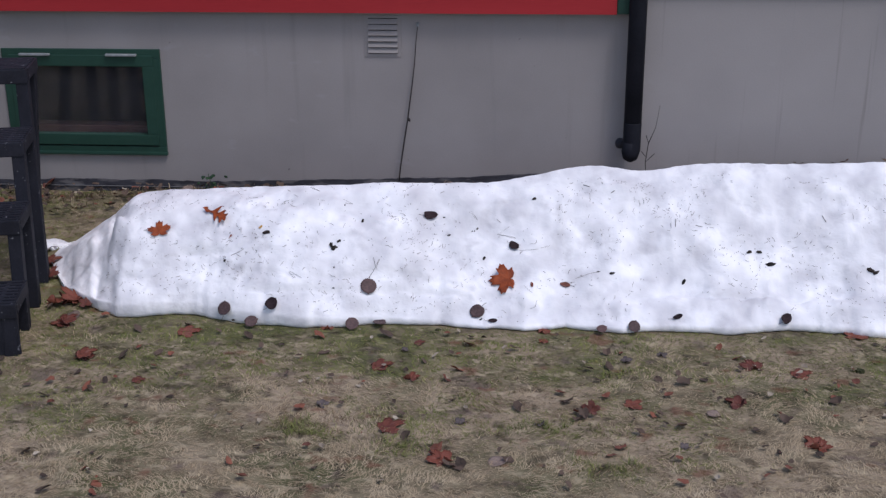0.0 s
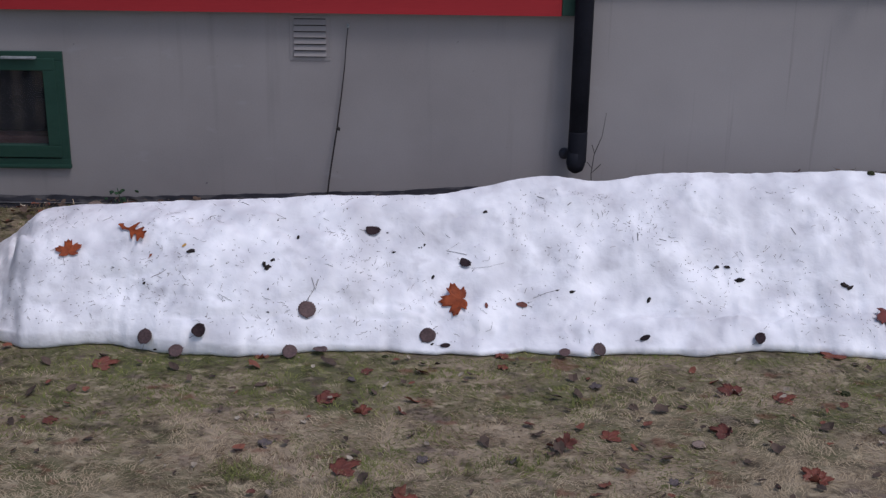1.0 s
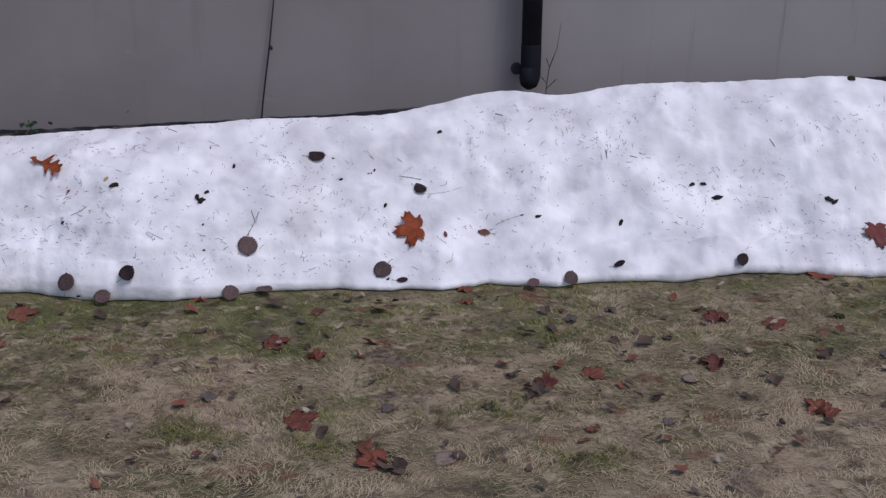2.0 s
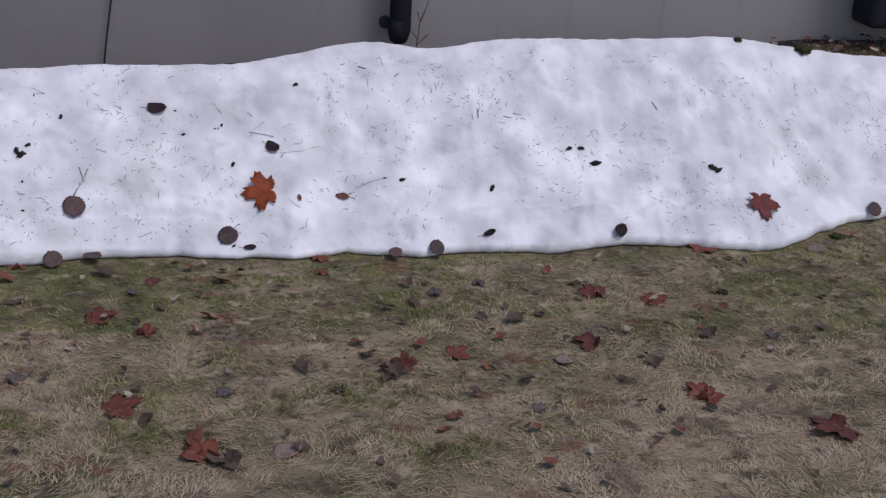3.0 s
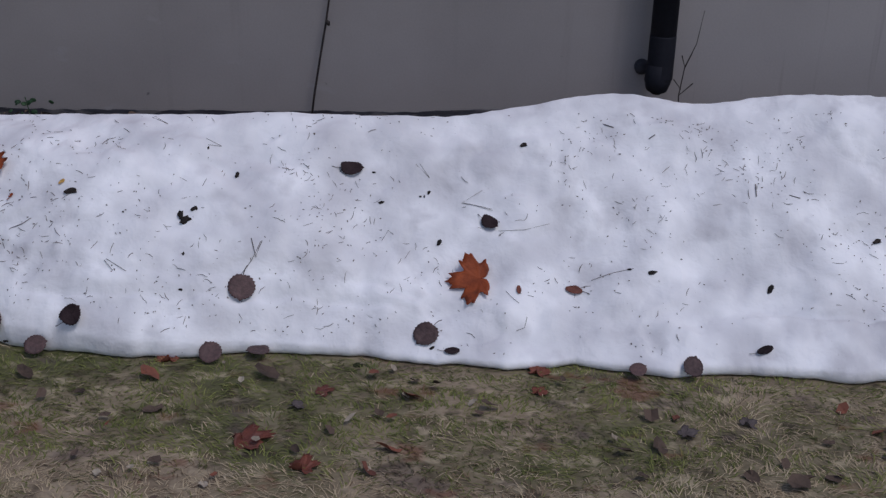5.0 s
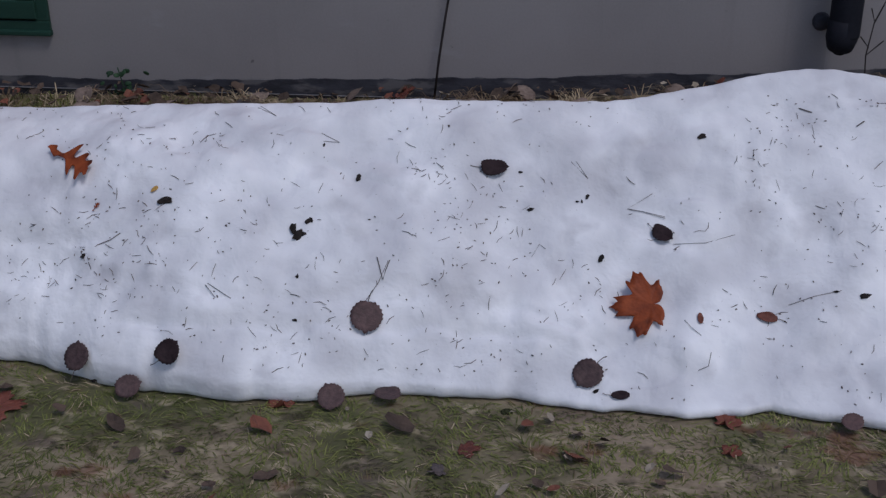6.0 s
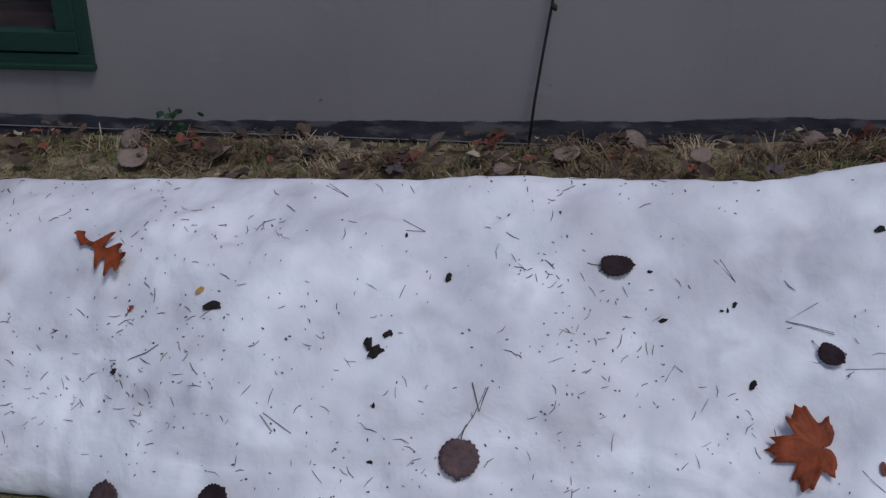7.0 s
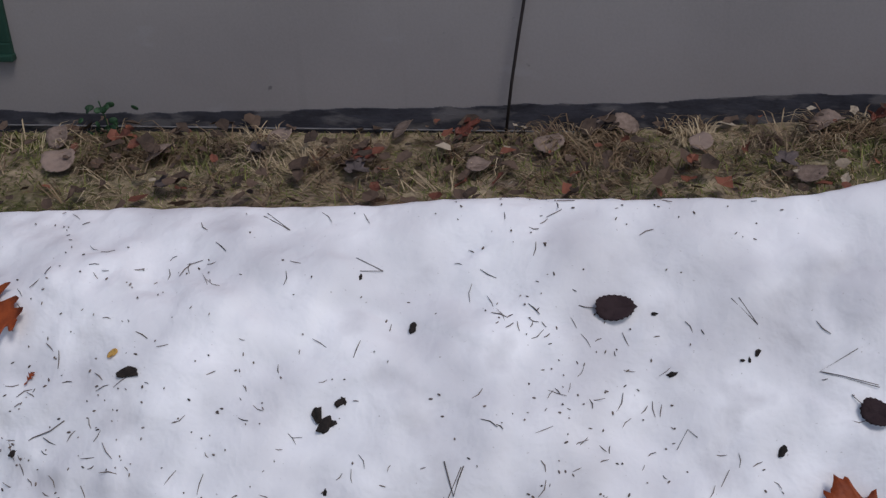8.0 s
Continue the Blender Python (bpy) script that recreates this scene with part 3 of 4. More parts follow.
# wall vent
def build_vent():
    v = anchor("wall_vent", "grey painted louvred vent set in the wall", "vent", (-0.312, WALL_Y, 0.722))
    bm = bmesh.new()
    for x0, x1, z0, z1 in ((-0.085, 0.085, -0.008, 0.006), (-0.085, 0.085, 0.168, 0.18), (-0.085, -0.066, 0.006, 0.168), (0.066, 0.085, 0.006, 0.168)):
        block(bm, x0, x1, -0.003, 0.004, z0, z1, 0.001)
    part("frame", bm, M_PLASTER, v)
    # the wall is uncut here; a black sheet paints the hollow's shade
    part("backing", box(-0.07, 0.07, -0.0015, 0.004, 0.004, 0.17), M_BLACK_PIPE_AND_SHADE, v, "black sheet painted as the shaded hollow behind the slats")
    for i in range(6):
        bm = bmesh.new()
        z = 0.012 + i * 0.0265
        bmesh.ops.create_cube(bm, size=1, matrix=Matrix.LocRotScale((0, -0.004, z + 0.011), Euler((radians(-28), 0, 0)), (0.136, 0.004, 0.0285)))
        part("slat", bm, M_PLASTER, v)
    return v


build_vent()


# outside tap on the green boards
def build_tap():
    t = anchor("garden_tap", "worn zinc outdoor tap on the green boards", "tap", (2.05, WALL_Y - 0.03, 1.215))
    part("body", tube([(0, 0.0, 0), (0, -0.05, 0.002), (0, -0.085, 0.0), (0, -0.10, -0.03), (0, -0.102, -0.05)], [0.02, 0.017, 0.017, 0.015, 0.016], 14), M_METAL, t, smooth=True)
    part("flange", tube([(0, -0.001, 0), (0, -0.008, 0)], 0.032, 18), M_METAL, t)
    part("stem", tube([(0, -0.06, 0.01), (0, -0.06, 0.05)], 0.007, 10), M_METAL, t)
    part("handle", box(-0.035, 0.035, -0.068, -0.052, 0.048, 0.058, 0.004), M_METAL, t)
    return t


build_tap()


# black plastic garden steps
def build_steps():
    s = anchor("garden_steps", "worn black plastic garden steps with gridded treads", "steps", (-1.385, 3.13, 0.0))
    s.rotation_euler = (0, 0, radians(12))
    width = 0.62
    
    def part_leg(x, y, z, splay=(-0.012, 0.0)):
        bm = box(x - 0.045, x, y, y + 0.05, 0.0, z, 0.004)
        for v in bm.verts:
            low = 1 - v.co.z / z
            v.co.x, v.co.y = v.co.x + splay[0] * low, v.co.y + splay[1] * low
        return part("leg", bm, M_BLACK_PLASTIC, s)

    for i, z in enumerate((0.207, 0.432, 0.655, 0.876)):
        y0 = 0.228 * i
        y1 = y0 + 0.228
        tread = part("tread", box(-width, 0, y0 + 0.002, y1, z - 0.035, z - 0.008, 0.004), M_BLACK_PLASTIC, s)
        for k in range(8):
            part("rib", box(-width + 0.004, -0.004, y0 + 0.004 + k * 0.028, y0 + 0.018 + k * 0.028, z - 0.0085, z, 0.003), M_BLACK_PLASTIC, tread)
        for k in range(7):
            part("cross_rib", box(-width + 0.02 + k * 0.09, -width + 0.034 + k * 0.09, y0 + 0.006, y1 - 0.006, z - 0.0085, z - 0.002, 0.002), M_BLACK_PLASTIC, tread)
        part("front_rail", box(-width, 0.002, y0 - 0.004, y0 + 0.014, z - 0.06, z - 0.006, 0.004), M_BLACK_PLASTIC, s)
        part("side_rail", box(-0.012, 0.003, y0 + 0.014, y1, z - 0.05, z - 0.006, 0.003), M_BLACK_PLASTIC, s)
        for x in (0.0, -width + 0.045):
            part_leg(x, y0, z - 0.03)
    part("riser", box(-width, 0.0, 0.004, 0.016, 0.01, 0.15, 0.003), M_BLACK_PLASTIC, s)
    for x in (0.0, -width + 0.045):
        part_leg(x, 0.228 * 4 - 0.05, 0.845, (-0.075, 0.05))
    return s


build_steps()


# black box on the wall
def build_box():
    b = anchor("wall_box", "black plastic box fixed low on the house wall", "box", (2.635, WALL_Y, 0.36))
    part("body", box(0.0, 0.5, -0.18, 0.0, 0.0, 0.5, 0.035), M_BLACK_PLASTIC, b, smooth=True)
    part("lid", box(-0.012, 0.512, -0.195, 0.0, 0.502, 0.54, 0.012), M_BLACK_PLASTIC, b)
    part("rim", box(-0.006, 0.506, -0.187, -0.02, 0.47, 0.485, 0.004), M_BLACK_PLASTIC, b)
    return b


build_box()


# leaves
def outline_aspen(a, i, r):
    base = 1.0 - 0.10 * math.cos(a) + (0.18 if abs(a) < 0.12 else 0.0) - 0.10 * math.exp(-((abs(a) - math.pi) / 0.25) ** 2)
    return base * (1.0 + (0.045 if i % 2 else -0.02) + 0.02 * r)


MAPLE_EDGE = [(0, 1.0), (5, 0.85), (10, 0.79), (15, 0.92), (19, 0.74), (27, 0.55), (33, 0.50), (40, 0.62), (47, 0.86), (51, 0.74), (59, 0.80), (66, 0.94), (70, 0.80), (77, 0.84), (82, 0.62), (91, 0.46), (100, 0.50), (110, 0.66), (116, 0.52), (128, 0.46), (150, 0.30), (168, 0.2), (180, 0.04)]


def outline_maple(a, i, r):
    d = abs(math.degrees(a))
    return float(np.interp(d, [p[0] for p in MAPLE_EDGE], [p[1] for p in MAPLE_EDGE])) * (1 + 0.025 * r)


def outline_lance(a, i, r):
    return 1.0 / math.sqrt(math.cos(a) ** 2 + (math.sin(a) / 0.48) ** 2) * (1 + (0.03 if i % 2 else -0.03))


def leaf_mesh(name, outline, material, steps, curl, seed):
    """A thin leaf blade of radius 1 with a midrib fold, curled edge and real thickness."""
    r = random.Random(seed)
    bm = bmesh.new()
    sides = []
    for side in (0, 1):
        mid = bm.verts.new((0, 0, -0.012 * side))
        rings = []
        for f in (0.4, 0.75, 1.0):
            ring = []
            for i in range(steps):
                a = (i / steps) * math.tau
                a = a - math.tau if a > math.pi else a
                random_part = random.Random(seed * 977 + i).uniform(-1, 1)
                q = outline(a, i, random_part) * f
                x, y = q * math.cos(a), q * math.sin(a)
                z = curl * (0.55 * f * f * math.sin(2 * a + seed) + 0.35 * f * f * math.cos(3 * a + 2 * seed)) + 0.10 * abs(y) * (0.3 + curl) + 0.6 * curl * f * f - 0.02 * side
                ring.append(bm.verts.new((x, y, z)))
            rings.append(ring)
        sides.append((mid, rings))
    for s, (mid, rings) in enumerate(sides):
        for i in range(steps):
            j = (i + 1) % steps
            tri = (mid, rings[0][i], rings[0][j])
            bm.faces.new(tri if s == 0 else tri[::-1])
            for a, b in zip(rings, rings[1:]):
                quad = (a[i], b[i], b[j], a[j])
                bm.faces.new(quad if s == 0 else quad[::-1])
    top, low = sides[0][1][2], sides[1][1][2]
    for i in range(steps):
        j = (i + 1) % steps
        bm.faces.new((top[i], low[i], low[j], top[j]))
    return mesh_of(name, bm, material, True)


OAK_EDGE = [(-1.0, 0.02), (-0.88, 0.14), (-0.72, 0.24), (-0.6, 0.10), (-0.3, 0.07), (-0.2, 0.12), (-0.08, 0.62), (0.02, 0.72), (0.10, 0.24), (0.2, 0.14), (0.3, 0.18), (0.42, 0.60), (0.52, 0.62), (0.6, 0.32), (0.7, 0.26), (0.82, 0.38), (0.92, 0.26), (1.0, 0.03)]


def oak_mesh(material, curl, seed):
    """A long lobed leaf, built as a strip across its midrib, with thickness."""
    bm = bmesh.new()
    layers = []
    cols = np.linspace(-1, 1, 61)
    r = random.Random(seed)
    for side in (0, 1):
        grid = []
        for x in cols:
            w = [float(np.interp(x + s * 0.09, [p[0] for p in OAK_EDGE], [p[1] for p in OAK_EDGE])) * 0.8 * (1 + 0.10 * math.sin(7 * x + seed * s)) for s in (-1, 1)]
            row = []
            for f in (-1, -0.55, 0, 0.55, 1):
                y = f * w[0 if f < 0 else 1]
                lean = abs(y) * 0.6
                z = 0.16 * abs(y) + curl * (0.5 * math.sin(2.6 * x + seed) * y + 0.25 * x * x) - 0.02 * side
                row.append(bm.verts.new((x + lean, y, z)))
            grid.append(row)
        layers.append(grid)
    n = len(cols)
    for s, grid in enumerate(layers):
        for i in range(n - 1):
            for j in range(4):
                q = (grid[i][j], grid[i + 1][j], grid[i + 1][j + 1], grid[i][j + 1])
                bm.faces.new(q if s == 0 else q[::-1])
    for i in range(n - 1):
        for j in (0, 4):
            bm.faces.new((layers[0][i][j], layers[1][i][j], layers[1][i + 1][j], layers[0][i + 1][j]))
    return mesh_of("leaf", bm, material, True)


STEM = mesh_of("stem", tube([(-0.85, 0, 0.0), (-1.2, 0.03, 0.05), (-1.55, 0.1, 0.06), (-1.8, 0.22, 0.02)], [0.03, 0.028, 0.03, 0.045], 6), M_NEEDLE, True)
LEAF_KINDS = {
    "aspen": [leaf_mesh("leaf", outline_aspen, m, 44, c, k) for k, c, m in ((1, 0.08, M_ASPEN), (2, 0.30, M_DARKLEAF), (3, 0.30, M_ASPEN))],
    "maple": [leaf_mesh("leaf", outline_maple, M_MAPLE, 120, 0.05, 4)],
    "maroon": [leaf_mesh("leaf", outline_maple, M_MAROON, 120, 0.07, 5)],
    "oak": [oak_mesh(M_MAPLE, c, k) for k, c in ((6, 0.35), (8, 0.25))],
    "lance": [leaf_mesh("leaf", outline_lance, M_DARKLEAF, 30, c, k) for k, c in ((7, 0.12), (9, 0.25))],
    "small": [leaf_mesh("leaf", outline_lance, M_RUST, 24, 0.15, 12)],
    "rust": [leaf_mesh("leaf", outline_maple, M_RUST, 72, c, k) for k, c in ((13, 0.12), (14, 0.2), (15, 0.32))],
    "pale": [leaf_mesh("leaf", outline_aspen, M_PALE, 36, c, k) for k, c in ((16, 0.14), (17, 0.24))],
    "grey": [leaf_mesh("leaf", outline_maple, M_GREYLEAF, 60, c, k) for k, c in ((18, 0.18), (19, 0.28))],
}


def lay(kind, which, x, y, size, turn, label, category="leaf", group="", on_snow=True, lift=0.002, squash=1.0, tip=0.0, stem=False):
    """One leaf lying on the snow or grass; turn is its heading in degrees."""
    if on_snow:
        p, n = snow_frame(x, y, max(0.02, 0.8 * size))
    else:
        p, n = Vector((x, y, float(ground_z(x, y)))), Vector((0, 0, 1))
    ob = new("leaf", LEAF_KINDS[kind][which % len(LEAF_KINDS[kind])])
    ob.matrix_world = Matrix.Translation(p + n * lift) @ Vector((0, 0, 1)).rotation_difference(n).to_matrix().to_4x4() @ pose(0, 0, 0, 0, tip, turn) @ Matrix.Diagonal((size, size * squash, size, 1))
    tagged(ob, label, category, group)
    if stem:
        st = new("stem", STEM)
        st.parent = ob
    return ob


ROUND = "leaves lying on the snow"
DARK = "dark brown round aspen leaf lying on the snow"
for which, x, y, size, turn, squash, stem in [(1, -0.013, 3.806, 0.026, 8, 0.66, True), (1, 0.309, 3.722, 0.021, -38, 0.75, True), (0, -0.225, 3.541, 0.029, -88, 1.0, True), (0, -0.748, 3.478, 0.027, 85, 0.9, True), (1, -0.567, 3.460, 0.023, 45, 1.0, True), (0, -0.642, 3.436, 0.024, 20, 0.85, False), (0, -0.275, 3.440, 0.024, 120, 1.0, False), (0, -0.178, 3.452, 0.024, 200, 0.9, False)]:
    lay("aspen", which, x, y, size, turn, DARK, group=ROUND, squash=squash, stem=stem, lift=0.011 if y < np.interp(x, FRONT_X, FRONT_Y) + 0.04 else 0.004)
for which, x, y, size, turn, squash, stem in [(0, 0.176, 3.508, 0.027, 230, 1.0, True), (0, 0.629, 3.443, 0.019, 30, 0.9, False), (0, 0.741, 3.452, 0.024, 80, 0.9, False), (1, 1.286, 3.511, 0.022, 50, 0.8, True), (0, 2.154, 3.652, 0.023, 10, 1.0, False)]:
    lay("aspen", which, x, y, size, turn, DARK, group=ROUND, squash=squash, stem=stem, lift=0.011 if y < np.interp(x, FRONT_X, FRONT_Y) + 0.04 else 0.004)
for x, y, size, turn in [(0.235, 3.478, 0.017, 5), (0.902, 3.500, 0.019, 20)]:
    lay("lance", 0, x, y, size, turn, "small dark pointed leaf lying on the snow", group=ROUND, stem=True)
for (x, y, size, turn), label in zip([(0.498, 3.628, 0.02, 175), (0.375, 3.593, 0.011, 95)], ("small russet pointed leaf lying on the snow", "tiny russet leaf scrap on the snow")):
    lay("small", 0, x, y, size, turn, label, group=ROUND, stem=size > 0.015)
lay("maple", 0, 0.289, 3.619, 0.077, 182, "orange-brown maple leaf lying flat on the snow", group=ROUND, lift=0.009)
lay("maroon", 0, 1.733, 3.574, 0.078, -82, "maroon maple leaf lying flat on the snow", group=ROUND, squash=0.85, lift=0.009)
lay("maple", 0, -1.039, 3.694, 0.054, 100, "orange-brown lobed leaf lying on the snow", group=ROUND, lift=0.006)
lay("oak", 1, -0.835, 3.753, 0.060, -34, "orange-brown deeply lobed oak leaf on the snow", group=ROUND, lift=0.006)

FALLEN = "fallen leaves in the grass"
RUSTY = "wet russet maple leaf sunk in the grass"
for which, x, y, size, turn in [(0, -0.071, 2.691, 0.055, 20), (1, 0.120, 2.497, 0.052, 130), (2, 1.221, 2.630, 0.042, 60), (0, 1.474, 2.489, 0.07, 200), (1, -0.147, 3.117, 0.05, 15), (2, -0.023, 3.024, 0.035, 80), (0, -0.027, 3.321, 0.026, 0), (1, 1.119, 3.176, 0.048, 100), (0, 1.257, 3.132, 0.045, 10), (2, 1.036, 2.900, 0.043, 160), (0, 1.523, 3.451, 0.05, 70), (0, 0.689, 2.875, 0.04, 40)]:
    lay("rust", which, x, y, size * 1.25, turn, RUSTY, group=FALLEN, on_snow=False, lift=0.003, squash=0.85, tip=(which * 2 - 2) * 3)
for which, x, y, size, turn in [(2, -1.401, 3.627, 0.07, 30), (1, -1.336, 3.418, 0.045, 200), (0, -0.878, 3.364, 0.055, 10), (1, -1.172, 3.130, 0.045, 70), (2, 1.219, 2.650, 0.04, 130), (0, -0.931, 2.960, 0.03, 10), (1, 0.417, 3.446, 0.03, 60), (2, -0.361, 3.427, 0.032, 120), (2, 0.565, 2.839, 0.03, 80), (2, -1.604, 3.964, 0.05, 130), (1, 0.415, 3.355, 0.022, 60)]:
    lay("rust", which, x, y, size * 1.25, turn, RUSTY, group=FALLEN, on_snow=False, lift=0.003, squash=0.85)
for which, x, y, size, turn in [(1, -1.603, 3.964, 0.065, 20), (2, -1.425, 3.571, 0.065, 100), (0, -1.365, 3.62, 0.08, 160), (1, -1.33, 3.405, 0.06, 60), (2, -1.345, 3.70, 0.06, 10), (0, -1.306, 3.567, 0.05, 90), (1, -1.168, 3.12, 0.06, 30), (0, -1.545, 3.83, 0.055, 70)]:
    lay("rust", which, x, y, size, turn, "curled russet leaf in a drift by the steps", group=FALLEN, on_snow=False, lift=0.02, squash=0.8, tip=(which - 1) * 25)
for kind, which, x, y, size, turn in [('pale', 0, 0.282, 2.497, 0.03, 20), ('grey', 0, 0.828, 2.613, 0.026, 60), ('pale', 1, 0.944, 2.826, 0.024, 0), ('grey', 1, -0.297, 2.837, 0.034, 10), ('grey', 0, 0.156, 2.733, 0.03, 60), ('grey', 0, 1.508, 2.920, 0.03, 90), ('grey', 1, 0.410, 2.730, 0.026, 180), ('grey', 0, 0.693, 3.212, 0.032, 20), ('grey', 1, 0.819, 3.255, 0.03, 30), ('grey', 0, -0.060, 3.256, 0.026, 200), ('pale', 1, -1.678, 4.102, 0.045, 60), ('pale', 0, -1.332, 3.494, 0.03, 100), ('pale', 0, 1.881, 3.458, 0.028, 20), ('grey', 0, -1.653, 4.132, 0.045, 45)]:
    lay(kind, which, x, y, size, turn, "rotting grey-brown leaf sunk in the grass", group=FALLEN, on_snow=False, lift=0.004, squash=0.85, tip=(which - 0.5) * 20)
for kind, which, x, y, size, turn, tip in [('pale', 1, -0.053, 4.897, 0.041, 20, -50), ('pale', 0, -0.152, 4.779, 0.031, 60, -20), ('pale', 0, -0.980, 4.731, 0.034, 0, -40), ('pale', 1, -1.187, 4.692, 0.036, 90, -30), ('pale', 0, -0.473, 4.854, 0.029, 10, -55), ('rust', 1, -0.342, 4.837, 0.05, 10, -35), ('pale', 1, -0.286, 4.667, 0.026, 45, -10), ('pale', 0, 0.152, 4.766, 0.024, 80, -30), ('pale', 1, 0.402, 4.823, 0.036, 0, -30), ('grey', 1, -0.540, 4.652, 0.038, 60, -20)]:
    lay(kind, which, x, y, size, turn, "dry pale leaf caught in the grass by the wall", group="leaves along the wall", on_snow=False, lift=0.028, tip=tip * 0.7)
for kind, which, x, y, size, turn, tip in [('pale', 0, 0.350, 4.607, 0.029, 30, -20), ('pale', 1, -1.238, 4.811, 0.029, 70, -60), ('pale', 0, -0.733, 4.815, 0.029, 40, -30), ('grey', 0, -0.929, 4.581, 0.036, 10, -20), ('rust', 2, 0.502, 4.843, 0.048, 0, -40), ('rust', 1, -1.947, 4.887, 0.06, 0, -50), ('pale', 0, -0.001, 4.868, 0.029, 140, -40), ('grey', 0, -0.776, 4.737, 0.034, 30, -20), ('rust', 0, -0.540, 4.716, 0.036, 60, -20), ('grey', 1, 0.301, 4.654, 0.036, 30, -10)]:
    lay(kind, which, x, y, size, turn, "dry pale leaf caught in the grass by the wall", group="leaves along the wall", on_snow=False, lift=0.028, tip=tip * 0.7)


# bits of bark, bud scales and moss on the snow
def bit_mesh(seed, flat=0.45):
    bm = bmesh.new()
    bmesh.ops.create_icosphere(bm, subdivisions=2, radius=1.0)
    for v in bm.verts:
        v.co *= 1 + 0.55 * noise.noise(v.co * 1.7 + Vector((seed * 3.1, 0, 0)))
        v.co.z *= flat
        v.co.y *= 0.6
    return mesh_of("bark_bit", bm, M_BIT)


BITS = [bit_mesh(k) for k in range(5)]


def bit(k, x, y, size, turn, long=1.0, label="small black bit of bark on the snow"):
    p, n = snow_frame(x, y)
    ob = new("bark_bit", BITS[k % 5])
    ob.matrix_world = Matrix.Translation(p + n * size * 0.15) @ Vector((0, 0, 1)).rotation_difference(n).to_matrix().to_4x4() @ pose(0, 0, 0, 0, 0, turn) @ Matrix.Diagonal((size * long, size, size, 1))
    return tagged(ob, label, "bark bit", "bark bits on the snow")


for k, (x, y, size, turn) in enumerate([(-0.375, 3.646, 0.01, 100), (-0.364, 3.636, 0.012, 60), (-0.356, 3.638, 0.007, 20), (-0.348, 3.657, 0.007, 30), (-0.343, 3.659, 0.005, 120), (-0.620, 3.666, 0.011, 10), (-0.773, 3.611, 0.006, 40), (-0.269, 3.759, 0.008, 70), (0.037, 3.805, 0.0038, 0), (0.060, 3.744, 0.006, 15), (0.166, 3.774, 0.005, 70), (0.147, 3.766, 0.003, 0), (0.195, 3.689, 0.008, 65), (-0.355, 3.573, 0.004, 80), (-0.342, 3.802, 0.004, 90), (0.380, 3.868, 0.008, 20)]):
    bit(k, x, y, size, turn, 1.5 if k == 5 else 1.15)
for k, (x, y, size, turn) in enumerate([(1.614, 3.673, 0.013, 150), (1.632, 3.666, 0.01, 20), (1.258, 3.706, 0.014, 5), (1.183, 3.741, 0.009, 30), (1.221, 3.744, 0.009, 160), (0.936, 3.653, 0.01, 60), (0.671, 3.652, 0.008, 5), (0.621, 3.658, 0.004, 0), (-0.351, 3.517, 0.004, 0), (0.192, 3.483, 0.005, 30), (-0.715, 3.449, 0.005, 0), (0.156, 3.767, 0.003, 90)]):
    bit(k + 2, x, y, size, turn, 1.3)
lay("small", 0, -0.647, 3.688, 0.009, 30, "yellow leaf scrap on the snow", group=ROUND).data = leaf_mesh("leaf", outline_lance, M_YELLOW, 18, 0.2, 31)
lay("oak", 0, -0.762, 3.674, 0.010, 60, "tiny orange leaf scrap on the snow", group=ROUND)


# twigs and needle pairs
def twig(points, radius, label="thin brown twig lying on the snow", name="twig"):
    at = [snow_frame(x, y) for x, y in points]
    ob = part(name, tube([p + n * (0.4 * radius + 0.0004) for p, n in at], 0.62 * radius, 5), M_TWIG, smooth=True)
    return tagged(ob, label, "twig", "twigs on the snow")


for pts, radius in [(((-0.213, 3.609), (-0.204, 3.592), (-0.200, 3.586), (-0.195, 3.596), (-0.189, 3.607)), 0.0013), (((-0.228, 3.562), (-0.208, 3.582), (-0.192, 3.606)), 0.0009), (((0.287, 3.778), (0.242, 3.763), (0.312, 3.746)), 0.0009), (((0.242, 3.763), (0.267, 3.758), (0.311, 3.748)), 0.0008), (((0.133, 3.817), (0.166, 3.796)), 0.0008), (((0.142, 3.817), (0.166, 3.796)), 0.0007), (((-0.773, 3.611), (-0.745, 3.619), (-0.720, 3.623), (-0.702, 3.630)), 0.0013), (((0.067, 3.678), (0.080, 3.697), (0.092, 3.690)), 0.0008)]:
    twig(pts, radius)
for pts, radius in [(((-0.351, 3.826), (-0.315, 3.820)), 0.0008), (((-0.344, 3.809), (-0.315, 3.820)), 0.0007), (((0.371, 3.520), (0.389, 3.529), (0.394, 3.548)), 0.0009), (((0.347, 3.590), (0.359, 3.577), (0.376, 3.566)), 0.0008), (((0.377, 3.586), (0.408, 3.587)), 0.0008), (((-0.489, 3.886), (-0.447, 3.860)), 0.001), (((-0.485, 3.892), (-0.447, 3.860)), 0.0009), (((-0.520, 3.545), (-0.498, 3.527)), 0.0009), (((-0.516, 3.547), (-0.469, 3.526)), 0.0009)]:
    twig(pts, radius)
